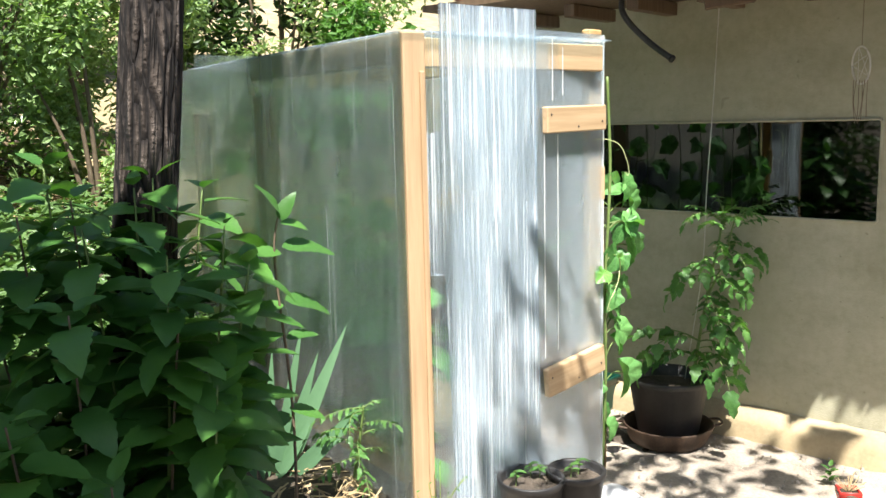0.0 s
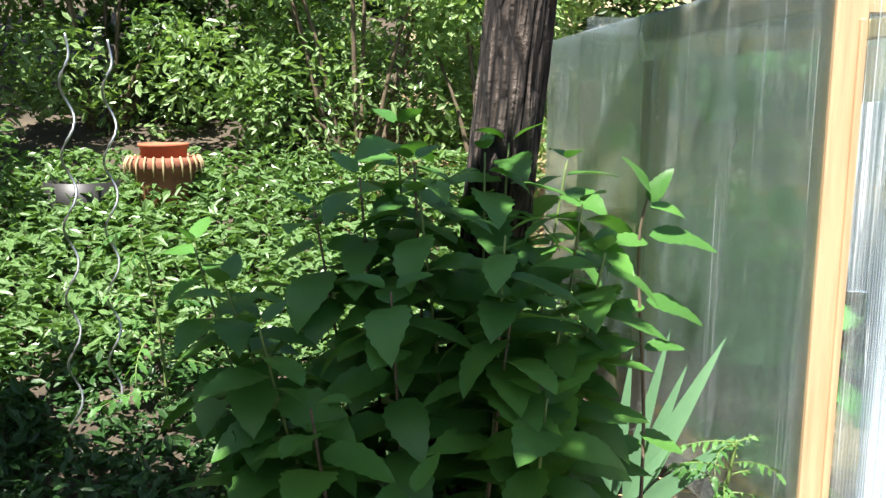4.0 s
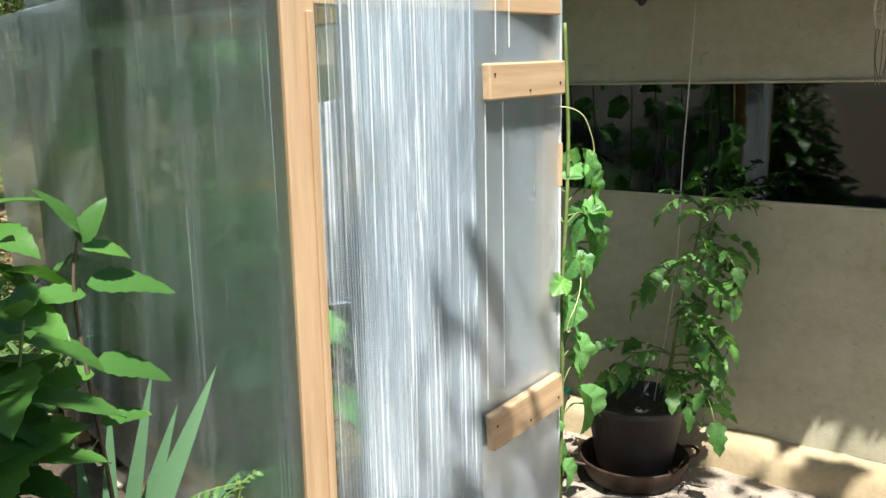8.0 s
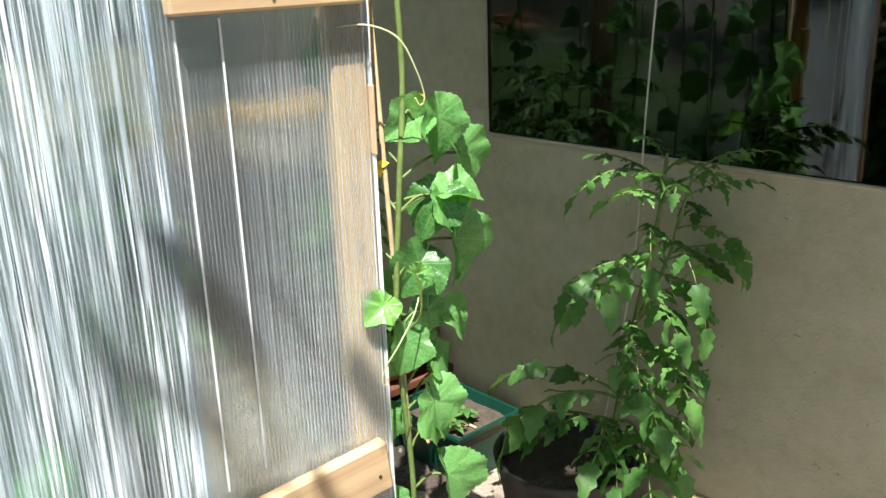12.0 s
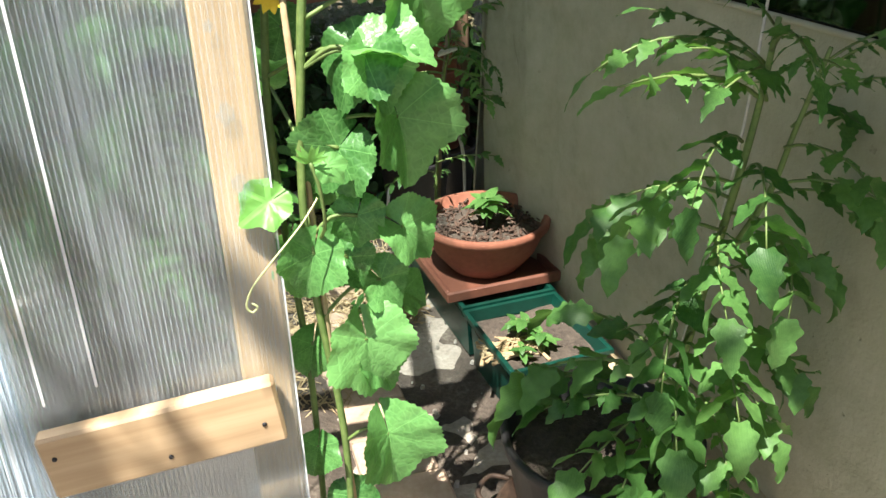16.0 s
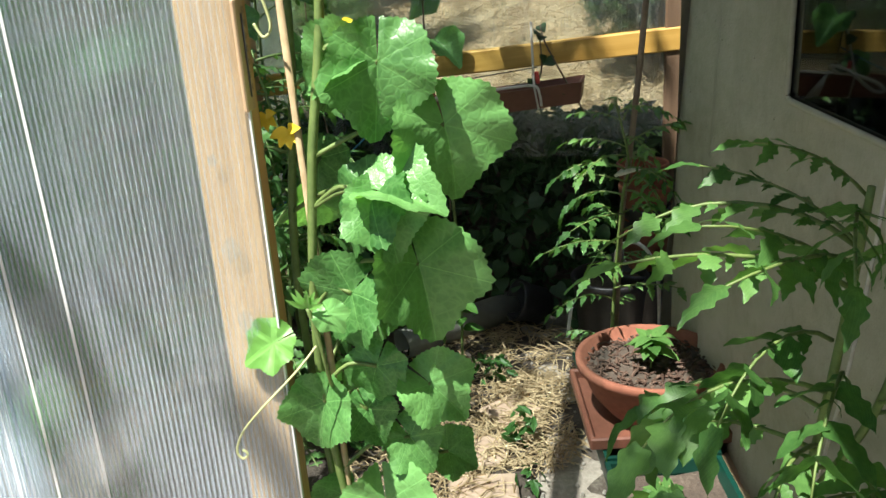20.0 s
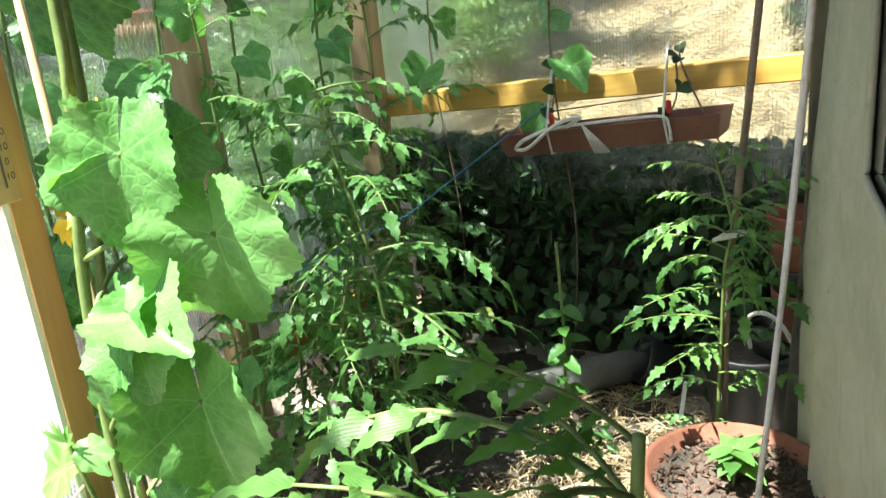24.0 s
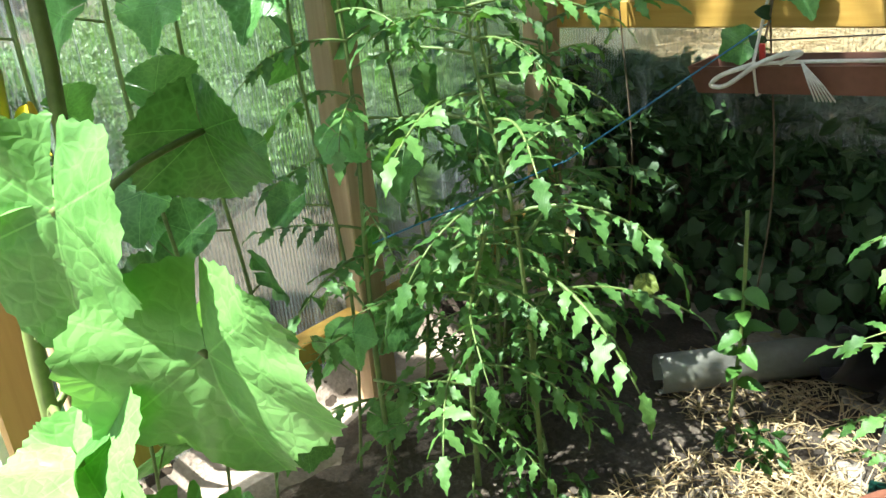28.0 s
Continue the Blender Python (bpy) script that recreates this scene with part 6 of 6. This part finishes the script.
# a second tree behind, added unseen: its crown shades bed and dapples doorway
tree2 = thing("tree", pose(-2.7, -3.3, 0.0), "broad unseen tree added behind the path for shade", "tree")
tr = bend([(0, 0, -0.1), (0.05, 0.05, 1.5), (0.2, 0.3, 3.2)], 5)
part("trunk", tube_mesh("trunk", tr, [0.14 - 0.05 * i / len(tr) for i in range(len(tr))], M_BARK, 14), None, tree2)
for lumps_, cnt, lf_ in (([(-0.5, 2.0, 4.1, 0.8, 0.7, 0.35), (0.85, 2.0, 4.0, 0.5, 0.5, 0.35), (0.3, 1.6, 4.2, 0.6, 0.6, 0.4), (0.75, 1.45, 4.3, 0.5, 0.5, 0.3)], 3400, 0.08), ([(2.4, 1.5, 4.2, 0.5, 0.5, 0.3), (3.1, 1.3, 4.3, 0.7, 0.5, 0.3)], 230, 0.085)):
    tagged(part("crown", cloud("crown", lumps_, cnt, lf_, M_LEAF_DARK, cnt, 0.3), None, tree2), kind="stuff")
    if cnt == 230:
        # extra small clump, unseen, added to keep the big pot in shade
        lumps_ = lumps_ + [(3.2, 1.83, 4.2, 0.2, 0.2, 0.14)]
        tagged(part("crown", cloud("crown", lumps_[-1:], 80, 0.075, M_LEAF_DARK, 5, 0.3), None, tree2), kind="stuff")
    for l_ in lumps_:
        pts = bend([tr[-1], tr[-1].lerp(Vector(l_[:3]), 0.5) + Vector((0, 0, 0.15)), l_[:3]], 5)
        thick = 0.018 if cnt == 230 else 0.05
        part("limb", tube_mesh("limb", pts, [thick * (1 - 0.7 * i / len(pts)) for i in range(len(pts))], M_BARK, 8), None, tree2)


# tall trees added to close the garden's far side and block its skylight
for tx, ty, th, seed_ in ((-6.4, 0.6, 5.6, 201), (-6.2, -3.4, 5.2, 202), (-6.0, 4.4, 6.0, 203)):
    gt = thing("tree", pose(tx, ty, ground_height(tx, ty) - 0.1), "tall leafy tree added out of view to block skylight", "tree")
    rng = random.Random(seed_)
    tk = bend([(0, 0, 0), (0.1, 0.05, th * 0.35), (0.0, 0.1, th * 0.6)], 5)
    part("trunk", tube_mesh("trunk", tk, [0.16 - 0.07 * i / len(tk) for i in range(len(tk))], M_BARK, 12), None, gt)
    lumps_ = []
    for k in range(14):
        a = k * 2.4
        c = (math.cos(a) * rng.uniform(0.3, 1.5), math.sin(a) * rng.uniform(0.3, 1.7), th * rng.uniform(0.35, 0.95))
        lumps_.append((*c, 0.9, 1.0, 0.7))
        pts = bend([tk[-1 - k % 5], tk[-1].lerp(Vector(c), 0.5), c], 4)
        part("limb", tube_mesh("limb", pts, [0.05 - 0.035 * i / len(pts) for i in range(len(pts))], M_BARK, 7), None, gt)
    tagged(part("crown", cloud("crown", lumps_, 5200, 0.13, M_LEAF_DARK, seed_, 0.3), None, gt), kind="stuff")


# ---- garden ----
def bush(name, x, y, rx, ry, h, count, leaf, mat, label, seed, lumps=9, low=0.0):
    """A garden shrub: several branches from the ground and a ragged crown of small leaves."""
    rng = random.Random(seed)
    z0 = ground_height(x, y)
    b = thing(name, pose(x, y, z0), label, "bush")
    lumps_ = []
    for k in range(lumps):
        a, q = rng.uniform(0, 6.28), math.sqrt(rng.random()) * 0.75
        c = (rx * q * math.cos(a), ry * q * math.sin(a), h * (0.08 + 0.82 * (k + rng.random()) / lumps))
        s = rng.uniform(0.2, 0.42)
        lumps_.append((*c, rx * s, ry * s, h * s * 0.55))
        pts = bend([(c[0] * 0.2, c[1] * 0.2, -0.05), (c[0] * 0.55, c[1] * 0.5, c[2] * 0.55), c], 4)
        part("branch", tube_mesh("branch", pts, [0.02 - 0.014 * i / len(pts) for i in range(len(pts))], M_TWIG, 6), None, b)
    tagged(part("crown", cloud("crown", lumps_, count, leaf, mat, seed, 0.35, 1.0, "oval", 0.8), None, b), kind="stuff")
    return b


bush("bush", -1.0, 3.6, 1.1, 0.8, 2.3, 9000, 0.035, M_LEAF_BUSH, "dense sunlit garden bush with small pale green leaves", 101, 14)
bush("bush", -2.7, 4.3, 0.9, 0.8, 1.9, 7000, 0.036, M_LEAF_BUSH, "dense sunlit garden bush with small pale green leaves", 102, 12)
bush("bush", -3.6, 2.6, 1.0, 1.0, 2.6, 7000, 0.04, M_LEAF_BUSH, "broad garden bush with glossy small leaves", 103, 12)
bush("bush", 0.4, 5.0, 1.2, 0.9, 2.0, 8000, 0.04, M_LEAF_BUSH, "sunlit bush on the slope behind the greenhouse", 104, 12)
bush("bush", -0.2, 3.3, 0.5, 0.5, 1.5, 4200, 0.032, M_LEAF_BUSH, "young sunlit bush behind the tree", 105, 8)
bush("bush", -1.9, 5.2, 1.6, 1.0, 3.0, 9000, 0.055, M_LEAF_DARK, "tall dark evergreen bush on the slope", 106, 14)
bush("bush", 2.1, 3.6, 0.8, 0.7, 1.6, 6000, 0.045, M_LEAF_WEED, "bright green bush on the dry slope", 107, 9)
bush("bush", -4.6, 0.4, 1.2, 1.4, 2.6, 7000, 0.05, M_LEAF_DARK, "dark evergreen hedge bush added out of view", 108, 12)
bush("bush", -4.4, -2.2, 1.2, 1.4, 2.4, 6000, 0.05, M_LEAF_DARK, "dark evergreen hedge bush added out of view", 109, 12)
# two more unseen bushes, added to darken what the window pane reflects
bush("bush", -4.3, -4.8, 1.2, 1.3, 3.0, 6000, 0.055, M_LEAF_DARK, "dark evergreen hedge bush added out of view", 115, 12)
bush("bush", -2.4, -6.6, 1.4, 1.2, 3.0, 6000, 0.06, M_LEAF_DARK, "dark evergreen hedge bush added out of view", 116, 12)
bush("bush", 2.6, 6.6, 2.0, 1.2, 3.2, 8000, 0.07, M_LEAF_DARK, "tall dark evergreen bush on the slope", 110, 12)
bush("bush", 0.0, 7.6, 2.2, 1.2, 3.4, 8000, 0.075, M_LEAF_DARK, "tall dark evergreen bush on the slope", 111, 12)
bush("bush", -4.0, 5.6, 1.8, 1.4, 3.4, 8000, 0.065, M_LEAF_DARK, "tall dark evergreen bush on the slope", 112, 12)
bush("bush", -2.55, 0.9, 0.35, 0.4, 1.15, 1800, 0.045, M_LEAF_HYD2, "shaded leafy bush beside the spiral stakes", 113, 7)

bush("bush", 1.45, 3.3, 0.55, 0.5, 1.3, 3500, 0.04, M_LEAF_DARK, "dark bush behind the greenhouse", 114, 8)

hedge = [(-4.5 + 0.55 * i + 0.2 * (i % 3), 4.1 + 0.5 * (i % 4), ground_height(-4.5 + 0.55 * i, 4.2) + 0.45 + 0.5 * (i % 5), 0.55, 0.4, 0.5) for i in range(15)]
hedge += [(-3.4 + 0.5 * i, 3.6 + 0.3 * (i % 3), ground_height(-3.4 + 0.5 * i, 3.7) + 0.3 + 0.25 * (i % 2), 0.4, 0.35, 0.35) for i in range(7)]
tagged(part("undergrowth", cloud("undergrowth", hedge, 15000, 0.042, M_LEAF_BUSH, 77, 0.3, 1.0, "oval", 0.8)), "tangled sunlit undergrowth covering the slope", "undergrowth", kind="stuff")

# sunlit ground ivy and low growth on the slope
low = [(-1.35 + 0.22 * i, 1.5 + 0.25 * j + 0.07 * (i % 2), ground_height(-1.35 + 0.22 * i, 1.5 + 0.25 * j) + 0.1, 0.2, 0.2, 0.13) for i in range(-7, 6) for j in range(8)]
tagged(part("ground_ivy", cloud("ground_ivy", low, 19000, 0.036, M_LEAF_GROUND, 21, 0.2, 1.0, "oval", 1.2)), "carpet of sunlit pale green ivy on the slope", "ivy", kind="stuff")
low2 = [(-2.4 + 0.3 * i, 0.1 + 0.3 * j, ground_height(-2.4 + 0.3 * i, 0.1 + 0.3 * j) + 0.06, 0.2, 0.2, 0.12) for i in range(6) for j in range(5)]
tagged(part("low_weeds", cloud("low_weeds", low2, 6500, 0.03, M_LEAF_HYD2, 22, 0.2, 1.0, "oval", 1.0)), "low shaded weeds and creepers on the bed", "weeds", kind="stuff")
grass = strands("dry_grass", [(-1.0 + 0.4 * i, 2.9 + 0.35 * j, 0.3) for i in range(9) for j in range(6)], 7000, 0.09, M_STRAW, 14, 0.12, 0.003)
tagged(part("dry_grass", grass), "dry golden grass on the slope behind the greenhouse", "grass", kind="stuff")

# urn with dry fringe
UX, UY = -2.12, 2.95
urn = thing("terracotta_urn", pose(UX, UY, ground_height(UX, UY) - 0.02) @ Matrix.Diagonal((0.95, 0.95, 1.12, 1.0)), "terracotta garden urn with a red inner pot and dry fringe", "urn")
part("body", lathe("body", [(0, 0), (0.12, 0), (0.14, 0.02), (0.165, 0.16), (0.17, 0.2), (0.205, 0.22), (0.21, 0.26), (0.19, 0.28), (0.17, 0.27), (0.15, 0.2), (0, 0.2)], M_TERRA, 36), None, urn)
part("inner_pot", lathe("inner_pot", [(0, 0.2), (0.12, 0.2), (0.135, 0.33), (0.145, 0.33), (0.145, 0.345), (0.13, 0.345), (0.12, 0.3), (0, 0.3)], M_REDCLAY, 30), None, urn, "bright red-orange clay pot")
for k in range(26):
    a = 2 * math.pi * k / 26
    c, s_ = math.cos(a), math.sin(a)
    part("fringe", tube_mesh("fringe", [(0.2 * c, 0.2 * s_, 0.285), (0.222 * c, 0.222 * s_, 0.25), (0.224 * c, 0.224 * s_, 0.21 - 0.02 * (k % 3))], [0.006, 0.007, 0.003], M_STRAW, 5), None, urn)
tagged(part("dark_tub", lathe("dark_tub", [(0, 0), (0.17, 0), (0.2, 0.26), (0.19, 0.26), (0.17, 0.22), (0, 0.22)], M_BLACKPOT, 30), None, None, "", pose(-2.55, 2.9, ground_height(-2.55, 2.9) - 0.08)), "round black plastic tub in the shade", "tub")

# spiral plant stakes with a tomato
for n, (x, y, h, ph) in enumerate(((-2.16, 1.0, 1.5, 0.0), (-2.05, 1.12, 1.45, 1.6))):
    z0 = ground_height(x, y)
    pts = []
    for k in range(73):
        z = h * k / 72
        r = 0.022 if k < 66 else 0.022 * (72 - k) / 6
        pts.append((r * math.cos(z * 26 + ph) + 0.03 * z, r * math.sin(z * 26 + ph), z))
    tagged(part("spiral_stake", tube_mesh("spiral_stake", pts, 0.0045, M_STEEL, 7), None, None, "", pose(x, y, z0 - 0.05)), "shiny galvanised spiral plant stake", "stake", "spiral stakes")
z0 = ground_height(-1.86, 1.1)
tomato("tomato_plant", [(-1.86, 1.1, z0), (-1.87, 1.1, z0 + 0.3), (-1.9, 1.1, z0 + 0.55), (-1.93, 1.1, z0 + 0.75)], 0.007, 12, 0.24, "shaded tomato plant on a spiral stake", 95)

# old boards edging the bed
for n, (x, y, a, L) in enumerate(((-1.02, -0.12, 12, 0.5), (-0.95, -0.3, 8, 0.45), (-0.72, -0.26, -62, 0.4))):
    tagged(part("edging_board", box(L, 0.05, 0.07, 0.006), M_GREYWOOD, None, "", pose(x, y, ground_height(x, y) + 0.02, 0, 0, a)), "grey weathered board edging the bed", "board", "edging boards")
